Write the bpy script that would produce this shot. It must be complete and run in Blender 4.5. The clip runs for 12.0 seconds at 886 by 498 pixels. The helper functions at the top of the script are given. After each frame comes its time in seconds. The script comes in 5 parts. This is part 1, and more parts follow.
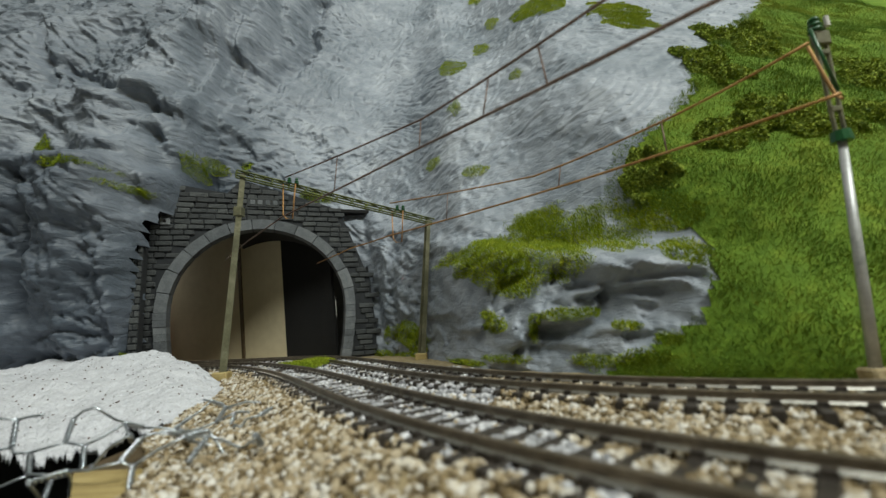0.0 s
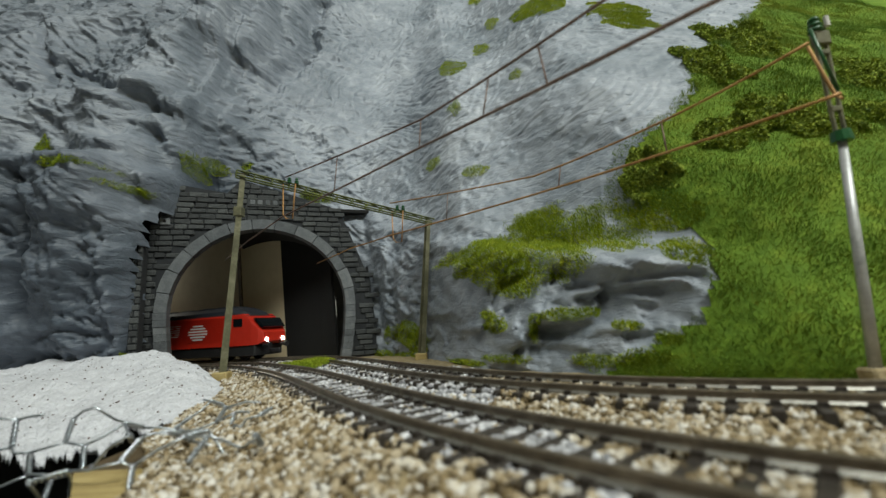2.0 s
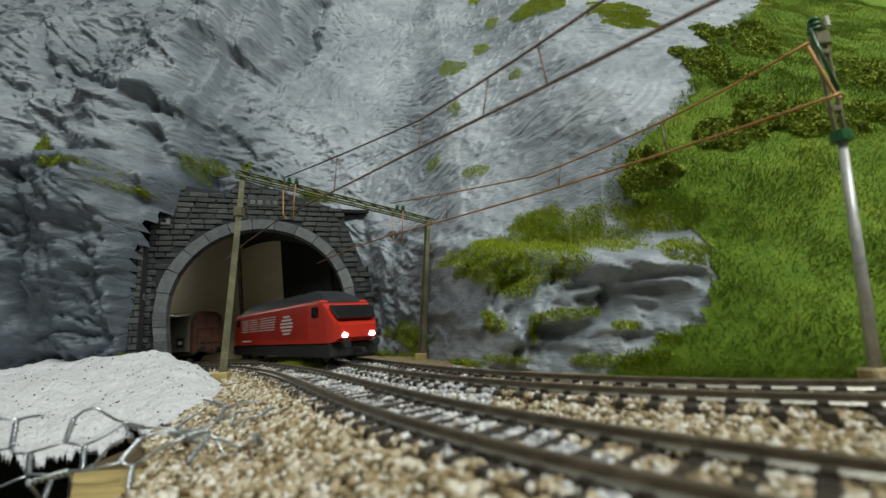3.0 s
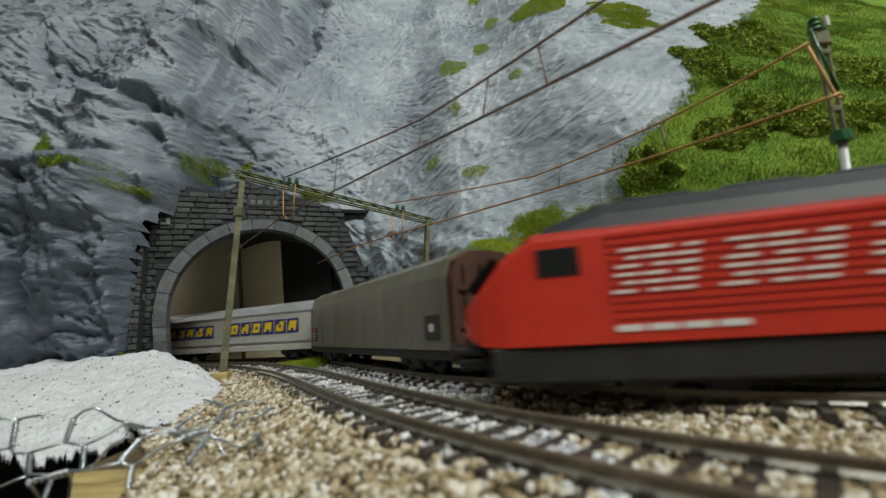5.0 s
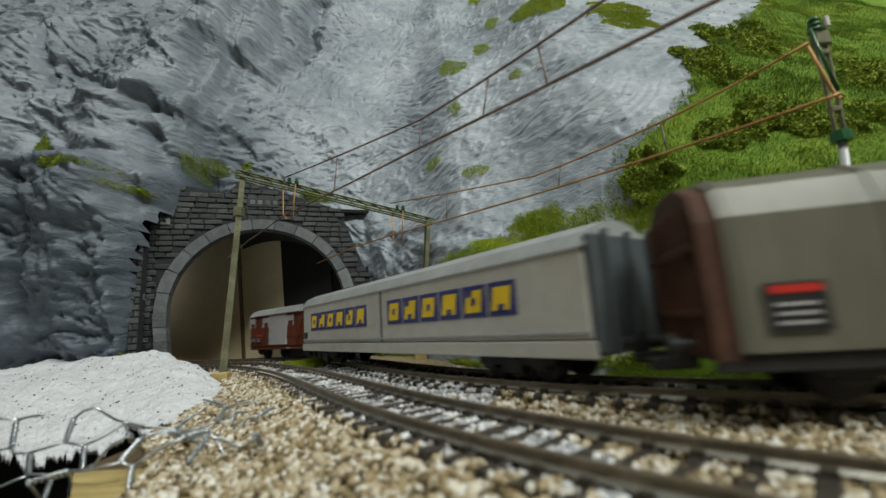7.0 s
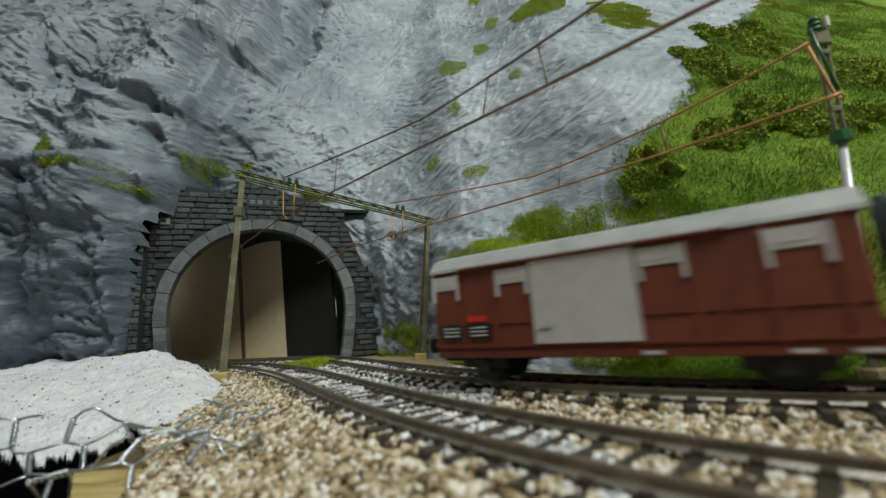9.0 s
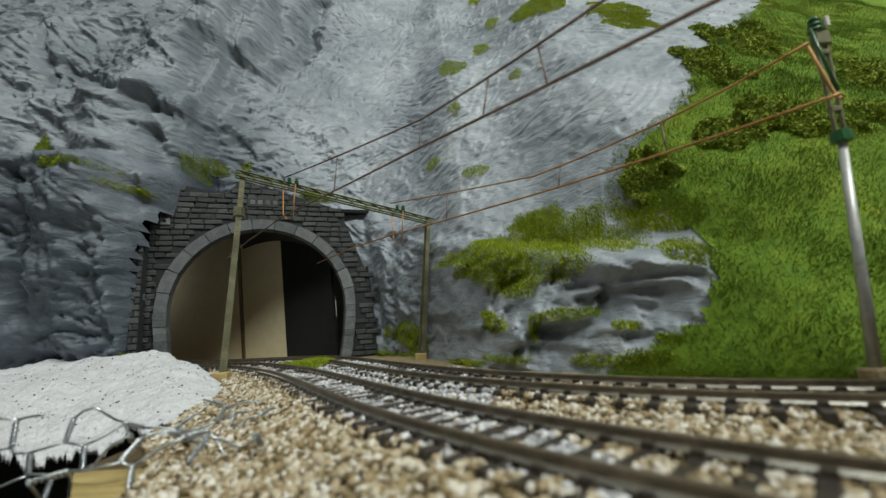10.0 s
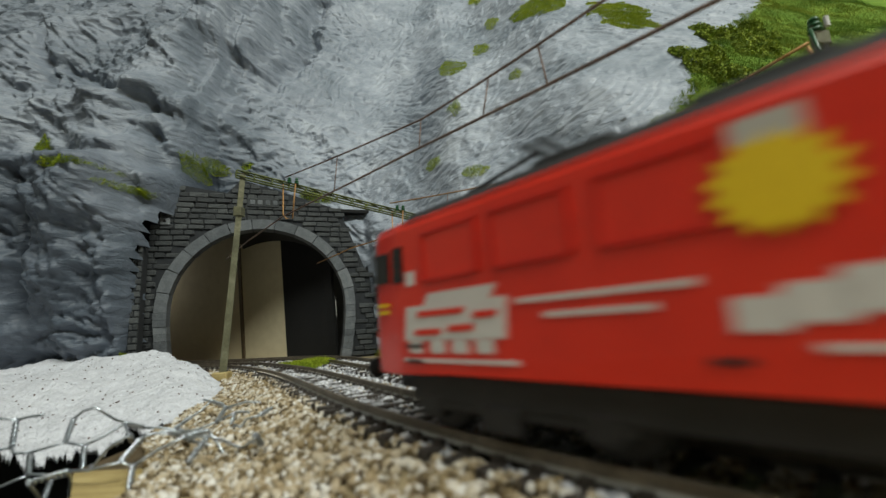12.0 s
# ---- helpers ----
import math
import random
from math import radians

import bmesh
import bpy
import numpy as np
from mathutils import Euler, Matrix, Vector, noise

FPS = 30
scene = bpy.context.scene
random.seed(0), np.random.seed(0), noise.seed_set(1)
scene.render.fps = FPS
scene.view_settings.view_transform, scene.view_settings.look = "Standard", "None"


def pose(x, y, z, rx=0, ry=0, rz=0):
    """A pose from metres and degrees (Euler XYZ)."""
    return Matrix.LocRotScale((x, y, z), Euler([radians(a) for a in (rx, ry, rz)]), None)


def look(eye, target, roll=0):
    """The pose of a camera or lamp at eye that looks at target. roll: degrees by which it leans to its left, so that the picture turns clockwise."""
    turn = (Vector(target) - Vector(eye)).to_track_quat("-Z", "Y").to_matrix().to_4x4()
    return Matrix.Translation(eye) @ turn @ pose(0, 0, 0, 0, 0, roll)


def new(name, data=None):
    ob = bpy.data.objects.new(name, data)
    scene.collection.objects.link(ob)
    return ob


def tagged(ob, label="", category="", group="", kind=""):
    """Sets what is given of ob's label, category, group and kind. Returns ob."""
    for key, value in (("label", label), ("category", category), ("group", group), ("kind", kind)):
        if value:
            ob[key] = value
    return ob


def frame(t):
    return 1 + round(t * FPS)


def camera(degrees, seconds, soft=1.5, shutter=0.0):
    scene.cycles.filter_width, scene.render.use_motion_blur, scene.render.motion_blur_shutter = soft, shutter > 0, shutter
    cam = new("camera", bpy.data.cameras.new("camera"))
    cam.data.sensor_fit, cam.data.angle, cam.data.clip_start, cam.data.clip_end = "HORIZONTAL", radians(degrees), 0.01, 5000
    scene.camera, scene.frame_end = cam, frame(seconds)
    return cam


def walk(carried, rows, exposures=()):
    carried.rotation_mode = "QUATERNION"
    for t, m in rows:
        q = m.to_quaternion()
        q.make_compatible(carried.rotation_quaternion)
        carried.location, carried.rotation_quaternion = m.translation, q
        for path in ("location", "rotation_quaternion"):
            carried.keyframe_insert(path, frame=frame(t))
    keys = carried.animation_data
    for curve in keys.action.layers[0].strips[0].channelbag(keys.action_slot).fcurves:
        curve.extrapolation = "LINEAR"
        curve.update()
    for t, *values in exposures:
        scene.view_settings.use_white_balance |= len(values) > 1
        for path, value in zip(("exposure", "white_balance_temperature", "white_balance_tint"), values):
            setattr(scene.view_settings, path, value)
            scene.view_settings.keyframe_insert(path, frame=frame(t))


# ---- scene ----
cam = camera(94, 12.0, soft=1.5, shutter=0.5)
cam.data.dof.use_dof, cam.data.dof.focus_distance, cam.data.dof.aperture_fstop = True, 0.33, 15.0
EYE = (0.0, 0.0, 0.018)
AIM = (0.0, 1.0, 0.018 + math.tan(radians(10.32)))
walk(cam, [(0.0, look(EYE, AIM, -3.83)), (12.0, look(EYE, AIM, -3.83))])

# ---- light: a dim workshop room with ceiling lights ----
world = bpy.data.worlds.new("room_air")
scene.world = world
world.use_nodes = True
world.node_tree.nodes["Background"].inputs[0].default_value = (0.55, 0.6, 0.7, 1)
world.node_tree.nodes["Background"].inputs[1].default_value = 0.12


def lamp(name, at, target, size, size_y, power, colour):
    data = bpy.data.lights.new(name, "AREA")
    data.shape, data.size, data.size_y, data.energy, data.color = "RECTANGLE", size, size_y, power, colour
    ob = new(name, data)
    ob.matrix_world = look(at, target)
    return ob


lamp("ceiling_lamp", (-0.30, -0.85, 1.55), (-0.05, 0.3, 0.05), 1.2, 0.45, 10.0, (0.96, 1.0, 0.92))
lamp("ceiling_lamp", (0.80, -0.75, 1.45), (0.1, 0.25, 0.05), 1.1, 0.40, 30.0, (0.96, 1.0, 0.92))
# Unseen light added to brighten the tunnel's beige card; no fitting is known there.
lamp("tunnel_fill", (-0.345, 0.448, 0.095), (-0.187, 0.414, 0.03), 0.015, 0.015, 0.026, (1.0, 0.97, 0.85))
scene.view_settings.exposure = 0.0


# ---- materials ----
def lin(h):
    h = h.lstrip("#")
    c = [int(h[i:i + 2], 16) / 255 for i in (0, 2, 4)]
    return [x / 12.92 if x <= 0.04045 else ((x + 0.055) / 1.055) ** 2.4 for x in c]


def mat(name, stops, scale=60.0, rough=0.7, metal=0.0, bump=0.0, bump_scale=None, fine=0.35, spread=0.0, island=False,
        coat=0.0, spec=0.5, stretch=(1, 1, 1), dist=0.0006, detail=6.0):
    """A procedural surface: two scales of noise drive a ramp of colours, with relief from finer noise."""
    m = bpy.data.materials.new(name)
    m.use_nodes = True
    nt = m.node_tree
    n, l = nt.nodes, nt.links
    b = n["Principled BSDF"]
    tc = n.new("ShaderNodeTexCoord")
    mp = n.new("ShaderNodeMapping")
    mp.inputs["Scale"].default_value = stretch
    l.new(tc.outputs["Object"], mp.inputs[0])
    big = n.new("ShaderNodeTexNoise")
    big.inputs["Scale"].default_value, big.inputs["Detail"].default_value = scale, detail
    big.inputs["Roughness"].default_value = 0.62
    small = n.new("ShaderNodeTexNoise")
    small.inputs["Scale"].default_value, small.inputs["Detail"].default_value = scale * 7.3, 4
    l.new(mp.outputs[0], big.inputs["Vector"])
    l.new(mp.outputs[0], small.inputs["Vector"])
    mix = n.new("ShaderNodeMix")
    mix.inputs[0].default_value = fine
    l.new(big.outputs[0], mix.inputs[2])
    l.new(small.outputs[0], mix.inputs[3])
    value = mix.outputs[0]
    if spread:
        src = n.new("ShaderNodeNewGeometry").outputs["Random Per Island"] if island else n.new("ShaderNodeObjectInfo").outputs["Random"]
        mul = n.new("ShaderNodeMath")
        mul.operation = "MULTIPLY_ADD"
        l.new(src, mul.inputs[0])
        mul.inputs[1].default_value, mul.inputs[2].default_value = spread, -spread / 2
        add = n.new("ShaderNodeMath")
        l.new(value, add.inputs[0])
        l.new(mul.outputs[0], add.inputs[1])
        value = add.outputs[0]
    ramp = n.new("ShaderNodeValToRGB")
    while len(ramp.color_ramp.elements) < len(stops):
        ramp.color_ramp.elements.new(0.5)
    for e, (p, c) in zip(ramp.color_ramp.elements, stops):
        e.position, e.color = p, (*(lin(c) if isinstance(c, str) else c), 1)
    l.new(value, ramp.inputs[0])
    l.new(ramp.outputs[0], b.inputs["Base Color"])
    b.inputs["Roughness"].default_value, b.inputs["Metallic"].default_value = rough, metal
    b.inputs["Coat Weight"].default_value = coat
    b.inputs["Specular IOR Level"].default_value = spec
    if bump:
        bn = n.new("ShaderNodeTexNoise")
        bn.inputs["Scale"].default_value, bn.inputs["Detail"].default_value = bump_scale or scale * 5, 7
        l.new(mp.outputs[0], bn.inputs["Vector"])
        bp = n.new("ShaderNodeBump")
        bp.inputs["Strength"].default_value, bp.inputs["Distance"].default_value = bump, dist
        l.new(bn.outputs[0], bp.inputs["Height"])
        l.new(bp.outputs[0], b.inputs["Normal"])
    return m


def torn(m, scale, stretch, turn, strength, dist):
    """A further relief laid under the fine one: terraces with sharp lips, as a trowel tears setting plaster."""
    nt = m.node_tree
    n, l = nt.nodes, nt.links
    tc, mp = n.new("ShaderNodeTexCoord"), n.new("ShaderNodeMapping")
    mp.inputs["Scale"].default_value, mp.inputs["Rotation"].default_value = stretch, turn
    tx, bp, up, cut, back = n.new("ShaderNodeTexNoise"), n.new("ShaderNodeBump"), n.new("ShaderNodeMath"), n.new("ShaderNodeMath"), n.new("ShaderNodeMapRange")
    tx.inputs["Scale"].default_value, tx.inputs["Detail"].default_value, tx.inputs["Distortion"].default_value = scale, 3, 0.6
    l.new(tc.outputs["Object"], mp.inputs[0])
    l.new(mp.outputs[0], tx.inputs["Vector"])
    up.operation, cut.operation = "MULTIPLY", "PINGPONG"
    up.inputs[1].default_value, cut.inputs[1].default_value = 6.0, 1.0
    l.new(tx.outputs[0], up.inputs[0])
    l.new(up.outputs[0], cut.inputs[0])
    back.interpolation_type = "SMOOTHSTEP"
    back.inputs["From Min"].default_value, back.inputs["From Max"].default_value = 0.35, 0.65
    l.new(cut.outputs[0], back.inputs["Value"])
    l.new(back.outputs[0], bp.inputs["Height"])
    bp.inputs["Strength"].default_value, bp.inputs["Distance"].default_value = strength, dist
    last = [x for x in n if x.type == "BUMP" and x is not bp and not x.inputs["Normal"].is_linked][0]
    l.new(bp.outputs[0], last.inputs["Normal"])


def wash_with_shade(m):
    """A darker blue grey coat over the rock masses beside and above the tunnel, part paint and part shade put into the
    colour, thinning out unevenly to the slab.
    """
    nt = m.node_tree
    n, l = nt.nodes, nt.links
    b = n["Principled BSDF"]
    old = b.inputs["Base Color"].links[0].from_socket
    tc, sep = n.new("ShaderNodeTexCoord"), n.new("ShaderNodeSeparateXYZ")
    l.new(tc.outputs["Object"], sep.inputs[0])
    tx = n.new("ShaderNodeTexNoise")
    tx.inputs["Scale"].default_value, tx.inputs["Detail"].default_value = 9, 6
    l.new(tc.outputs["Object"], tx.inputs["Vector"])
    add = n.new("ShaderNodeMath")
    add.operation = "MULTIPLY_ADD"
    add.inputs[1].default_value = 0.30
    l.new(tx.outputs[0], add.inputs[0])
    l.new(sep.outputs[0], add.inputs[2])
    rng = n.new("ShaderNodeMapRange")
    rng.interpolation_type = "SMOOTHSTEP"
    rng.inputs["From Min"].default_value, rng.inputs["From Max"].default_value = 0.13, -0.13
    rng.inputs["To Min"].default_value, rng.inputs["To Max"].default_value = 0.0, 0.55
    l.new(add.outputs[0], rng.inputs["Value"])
    # a second, thicker coat on the buttress and beside the portal, up to the ledge; its tone includes the overhang's
    # shade
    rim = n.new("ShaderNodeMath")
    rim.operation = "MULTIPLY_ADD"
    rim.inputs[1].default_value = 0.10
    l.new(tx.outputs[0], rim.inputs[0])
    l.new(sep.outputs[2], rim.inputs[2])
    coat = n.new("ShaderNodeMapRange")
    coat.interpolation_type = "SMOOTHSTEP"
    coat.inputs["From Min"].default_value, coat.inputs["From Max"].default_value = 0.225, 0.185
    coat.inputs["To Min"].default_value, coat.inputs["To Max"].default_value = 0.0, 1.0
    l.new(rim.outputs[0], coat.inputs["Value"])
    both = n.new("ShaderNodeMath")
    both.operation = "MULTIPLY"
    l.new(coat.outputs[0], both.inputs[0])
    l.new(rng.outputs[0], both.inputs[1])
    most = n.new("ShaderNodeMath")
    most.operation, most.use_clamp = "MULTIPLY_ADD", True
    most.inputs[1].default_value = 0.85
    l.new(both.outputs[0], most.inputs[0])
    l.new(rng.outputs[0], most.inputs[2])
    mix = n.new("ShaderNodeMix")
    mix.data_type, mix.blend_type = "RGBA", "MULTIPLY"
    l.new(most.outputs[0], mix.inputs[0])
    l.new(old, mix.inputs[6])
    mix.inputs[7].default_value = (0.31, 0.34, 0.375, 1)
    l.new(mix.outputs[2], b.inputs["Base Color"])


def glow(name, colour, strength):
    m = bpy.data.materials.new(name)
    m.use_nodes = True
    b = m.node_tree.nodes["Principled BSDF"]
    b.inputs["Base Color"].default_value = (*colour, 1)
    b.inputs["Emission Color"].default_value = (*colour, 1)
    b.inputs["Emission Strength"].default_value = strength
    return m


ROCK = mat("painted_plaster_rock", [(0.28, "#5d6670"), (0.42, "#808993"), (0.55, "#99a0aa"), (0.72, "#b9bfc6")], 13, 0.5, bump=0.6, bump_scale=330, dist=0.0009, detail=10)
torn(ROCK, 30, (1.0, 1.0, 3.2), (0.2, 0.6, 0.3), 0.4, 0.0010)
torn(ROCK, 75, (1.0, 1.0, 3.0), (0.4, -0.7, 0.1), 0.35, 0.0005)
wash_with_shade(ROCK)
GRASSMAT = mat("green_turf_base", [(0.3, "#4a6a14"), (0.5, "#62801a"), (0.7, "#829024")], 30, 0.9, bump=0.6, bump_scale=700)
BLADE = mat("static_grass_fibre", [(0.2, "#3c6411"), (0.42, "#597916"), (0.58, "#77891d"), (0.8, "#a39c36")], 13, 0.75, spread=0.25, island=True, fine=0.25)
MOSS = mat("yellow_green_foam_tuft", [(0.25, "#677f15"), (0.5, "#8fa31c"), (0.75, "#b6ba30")], 60, 0.85, spread=0.35, island=True)
BUSH = mat("olive_foam_foliage", [(0.25, "#566c1a"), (0.5, "#7c8f28"), (0.75, "#a3b03e")], 200, 0.85, spread=0.5, island=True)
PLASTER = mat("white_plaster_cloth", [(0.24, "#8f8f92"), (0.36, "#bfc1c8"), (0.5, "#d2d4da"), (0.75, "#e2e4ea")], 140, 0.9, bump=1.0, bump_scale=420, dist=0.0022, fine=0.5)
STONE = mat("ballast_chip", [(0.05, "#54462f"), (0.26, "#857350"), (0.48, "#a8977a"), (0.70, "#bdb29c"), (0.95, "#dad7d0")], 300, 0.75, spread=1.0, island=True, fine=0.5)
GREYSTONE = mat("grey_ballast_chip", [(0.05, "#77777a"), (0.4, "#a3a4a8"), (0.6, "#bebfc3"), (0.9, "#dcdde0")], 300, 0.75, spread=0.9, island=True)
BEDMAT = mat("glued_grit_bed", [(0.3, "#6e6147"), (0.5, "#9a8a68"), (0.7, "#b8ab8c")], 220, 0.9, bump=0.8, bump_scale=800)
RAIL = mat("weathered_nickel_rail", [(0.3, "#5d5549"), (0.5, "#796f61"), (0.7, "#958b7b")], 120, 0.4, metal=0.5, bump=0.1, bump_scale=900)
RAILFOOT = mat("bright_nickel_rail_foot", [(0.3, "#8f8d86"), (0.6, "#b5b3ac")], 200, 0.34, metal=0.75)
SLEEPER = mat("dark_plastic_sleeper", [(0.3, "#231f1b"), (0.5, "#332d27"), (0.7, "#463f37")], 300, 0.6, bump=0.3, bump_scale=1500)
BRICK = mat("grey_cast_masonry", [(0.2, "#2a2c2d"), (0.45, "#3d4041"), (0.6, "#4a4d4d"), (0.8, "#616464")], 90, 0.85, bump=0.5, bump_scale=900, spread=0.35)
JOINT = mat("dark_masonry_joint", [(0.3, "#232527"), (0.6, "#303336")], 200, 0.95)
RING = mat("grey_ring_stone", [(0.25, "#494d50"), (0.5, "#606467"), (0.75, "#7b7f81")], 140, 0.85, bump=0.5, bump_scale=1000, spread=0.3)
TUNNELW = mat("beige_card_tunnel_lining", [(0.3, "#c4b898"), (0.6, "#d4c9aa")], 20, 0.85)
BLACKCARD = mat("black_card", [(0.3, "#0c0c0c"), (0.6, "#141414")], 20, 0.9)
MASTMAT = mat("olive_grey_mast", [(0.3, "#4a4a38"), (0.5, "#66654d"), (0.7, "#86846d")], 90, 0.55, metal=0.2, bump=0.2, bump_scale=900)
MASTGREY = mat("grey_concrete_mast", [(0.3, "#8d8f90"), (0.5, "#b3b5b6"), (0.7, "#c9cbcc")], 120, 0.4, metal=0.3)
BEAMMAT = mat("olive_lattice_beam", [(0.3, "#3f4624"), (0.5, "#575f2e"), (0.7, "#747b42")], 150, 0.6)
COPPER = mat("copper_wire", [(0.3, "#8a623c"), (0.5, "#ad8250"), (0.7, "#c79c66")], 100, 0.5, metal=0.4)
DARKWIRE = mat("dull_brown_wire", [(0.3, "#5c4a42"), (0.5, "#7a655b"), (0.7, "#937d72")], 100, 0.5, metal=0.5)
INSUL = mat("green_insulator", [(0.3, "#123a1e"), (0.6, "#1d5a30")], 200, 0.3)
GALV = mat("galvanised_wire", [(0.3, "#9aa2aa"), (0.5, "#bcc4cc"), (0.7, "#dce1e6")], 300, 0.28, metal=0.85)
WOOD = mat("pale_softwood_board", [(0.3, "#8a7648"), (0.5, "#ab9762"), (0.7, "#c4b280")], 60, 0.8, bump=0.4, bump_scale=500, stretch=(1, 6, 6))
DARKWOOD = mat("dark_stained_wood", [(0.3, "#3f3424"), (0.5, "#5a4b34"), (0.7, "#75654a")], 60, 0.7, bump=0.4, bump_scale=500, stretch=(6, 1, 6))
VOID = mat("void_shade_black", [(0.3, "#0a0a0a"), (0.6, "#121212")], 20, 0.95)
WALLPAINT = mat("room_wall_paint", [(0.3, "#b9b7b0"), (0.6, "#c6c4bd")], 2, 0.9)
RED = mat("red_loco_paint", [(0.3, "#d02a18"), (0.5, "#de301b"), (0.7, "#e53a22")], 30, 0.35, coat=0.2)
EXPRESSRED = mat("deep_red_loco_paint", [(0.3, "#b02416"), (0.5, "#bd2a1a"), (0.7, "#c6321f")], 30, 0.4, coat=0.15)
DARKRED = mat("red_panel_paint", [(0.3, "#c02014"), (0.6, "#cc2616")], 30, 0.4)
ROOFDARK = mat("dark_grey_roof", [(0.3, "#16181d"), (0.5, "#20232a"), (0.7, "#2d3139")], 60, 0.6)
FRAME = mat("black_underframe", [(0.3, "#141415"), (0.5, "#1e1e20"), (0.7, "#2b2b2c")], 120, 0.6)
GLASS = mat("dark_cab_glass", [(0.3, "#0d1012"), (0.6, "#15191c")], 20, 0.08)
WHITE = mat("white_print", [(0.3, "#c9c6c4"), (0.6, "#d8d5d3")], 80, 0.55)
YELLOW = mat("yellow_print", [(0.3, "#e0bc14"), (0.6, "#f0cc1c")], 80, 0.55)
BLUE = mat("blue_print", [(0.3, "#232a66"), (0.6, "#2b3377")], 80, 0.5)
TARP = mat("grey_green_tarpaulin", [(0.2, "#4c4b42"), (0.4, "#5f5e54"), (0.6, "#6e6d63"), (0.8, "#807f74")], 45, 0.4, bump=0.35, bump_scale=120, stretch=(1, 1, 0.25))
RUST = mat("rusty_brown_end", [(0.25, "#2e1c14"), (0.5, "#472a1d"), (0.75, "#65402b")], 120, 0.8, bump=0.3, bump_scale=600)
PALE = mat("weathered_pale_grey_side", [(0.25, "#9c9a94"), (0.5, "#b5b3ae"), (0.7, "#c3c1bc"), (0.85, "#a98d62")], 25, 0.6, bump=0.1)
SILVER = mat("silver_grey_roof", [(0.3, "#8b8e90"), (0.5, "#a3a6a8"), (0.7, "#b3b6b8")], 40, 0.45, metal=0.2)
DARKEND = mat("dark_grey_end", [(0.3, "#3c4347"), (0.6, "#4d5559")], 80, 0.6)
BROWN = mat("oxide_brown_boards", [(0.25, "#532415"), (0.5, "#652d19"), (0.75, "#753722")], 40, 0.6, bump=0.15)
DOORGREY = mat("grey_sliding_door", [(0.3, "#a5a3a6"), (0.6, "#b8b6b9")], 40, 0.5)
BLACKPRINT = mat("black_print", [(0.3, "#17181a"), (0.6, "#212326")], 80, 0.5)
REDPRINT = mat("red_print", [(0.3, "#b6231c"), (0.6, "#c42c22")], 80, 0.5)
HEADLIGHT = glow("lit_headlight", (1.0, 0.97, 0.9), 14)


# ---- mesh helpers ----
def mesh_object(name, verts, faces, material, parent=None, label="", smooth=False):
    me = bpy.data.meshes.new(name)
    if isinstance(faces, np.ndarray):
        me.vertices.add(len(verts))
        me.vertices.foreach_set("co", np.ascontiguousarray(verts, np.float32).ravel())
        n, k = faces.shape
        me.loops.add(n * k)
        me.loops.foreach_set("vertex_index", np.ascontiguousarray(faces, np.int32).ravel())
        me.polygons.add(n)
        me.polygons.foreach_set("loop_start", np.arange(0, n * k, k, dtype=np.int32))
        me.update(calc_edges=True)
    else:
        me.from_pydata([tuple(v) for v in verts], [], [tuple(f) for f in faces])
    me.materials.append(material)
    if smooth:
        me.polygons.foreach_set("use_smooth", [True] * len(me.polygons))
    ob = new(name, me)
    if parent is not None:
        ob.parent = parent
    if label:
        ob["label"] = label
    return ob


def part(name, bm, material, parent=None, label="", smooth=False):
    bmesh.ops.recalc_face_normals(bm, faces=bm.faces)
    me = bpy.data.meshes.new(name)
    bm.to_mesh(me)
    bm.free()
    me.materials.append(material)
    if smooth:
        me.polygons.foreach_set("use_smooth", [True] * len(me.polygons))
    ob = new(name, me)
    if parent is not None:
        ob.parent = parent
    if label:
        ob["label"] = label
    return ob


def box(bm, x0, x1, y0, y1, z0, z1, bevel=0.0, m=None):
    r = bmesh.ops.create_cube(bm, size=1.0)
    bmesh.ops.scale(bm, vec=(x1 - x0, y1 - y0, z1 - z0), verts=r["verts"])
    bmesh.ops.translate(bm, vec=((x0 + x1) / 2, (y0 + y1) / 2, (z0 + z1) / 2), verts=r["verts"])
    vs = r["verts"]
    if bevel:
        es = list({e for v in vs for e in v.link_edges})
        g = bmesh.ops.bevel(bm, geom=es, offset=bevel, segments=1, affect="EDGES")
        vs = list({v for f in g["faces"] for v in f.verts} | {v for v in vs if v.is_valid})
    if m is not None:
        bmesh.ops.transform(bm, matrix=m, verts=vs)
    return vs


def rod(bm, a, b, r0, r1=None, n=8):
    a, b = Vector(a), Vector(b)
    d = b - a
    r = bmesh.ops.create_cone(bm, cap_ends=True, segments=n, radius1=r0, radius2=r0 if r1 is None else r1, depth=d.length)
    bmesh.ops.transform(bm, matrix=Matrix.Translation((a + b) / 2) @ d.to_track_quat("Z", "Y").to_matrix().to_4x4(), verts=r["verts"])
    return r["verts"]


def loft(bm, rings, caps=True):
    vs = [[bm.verts.new(p) for p in ring] for ring in rings]
    n = len(rings[0])
    for a, b in zip(vs[:-1], vs[1:]):
        for i in range(n):
            bm.faces.new((a[i], a[(i + 1) % n], b[(i + 1) % n], b[i]))
    if caps:
        bm.faces.new(vs[0][::-1])
        bm.faces.new(vs[-1])


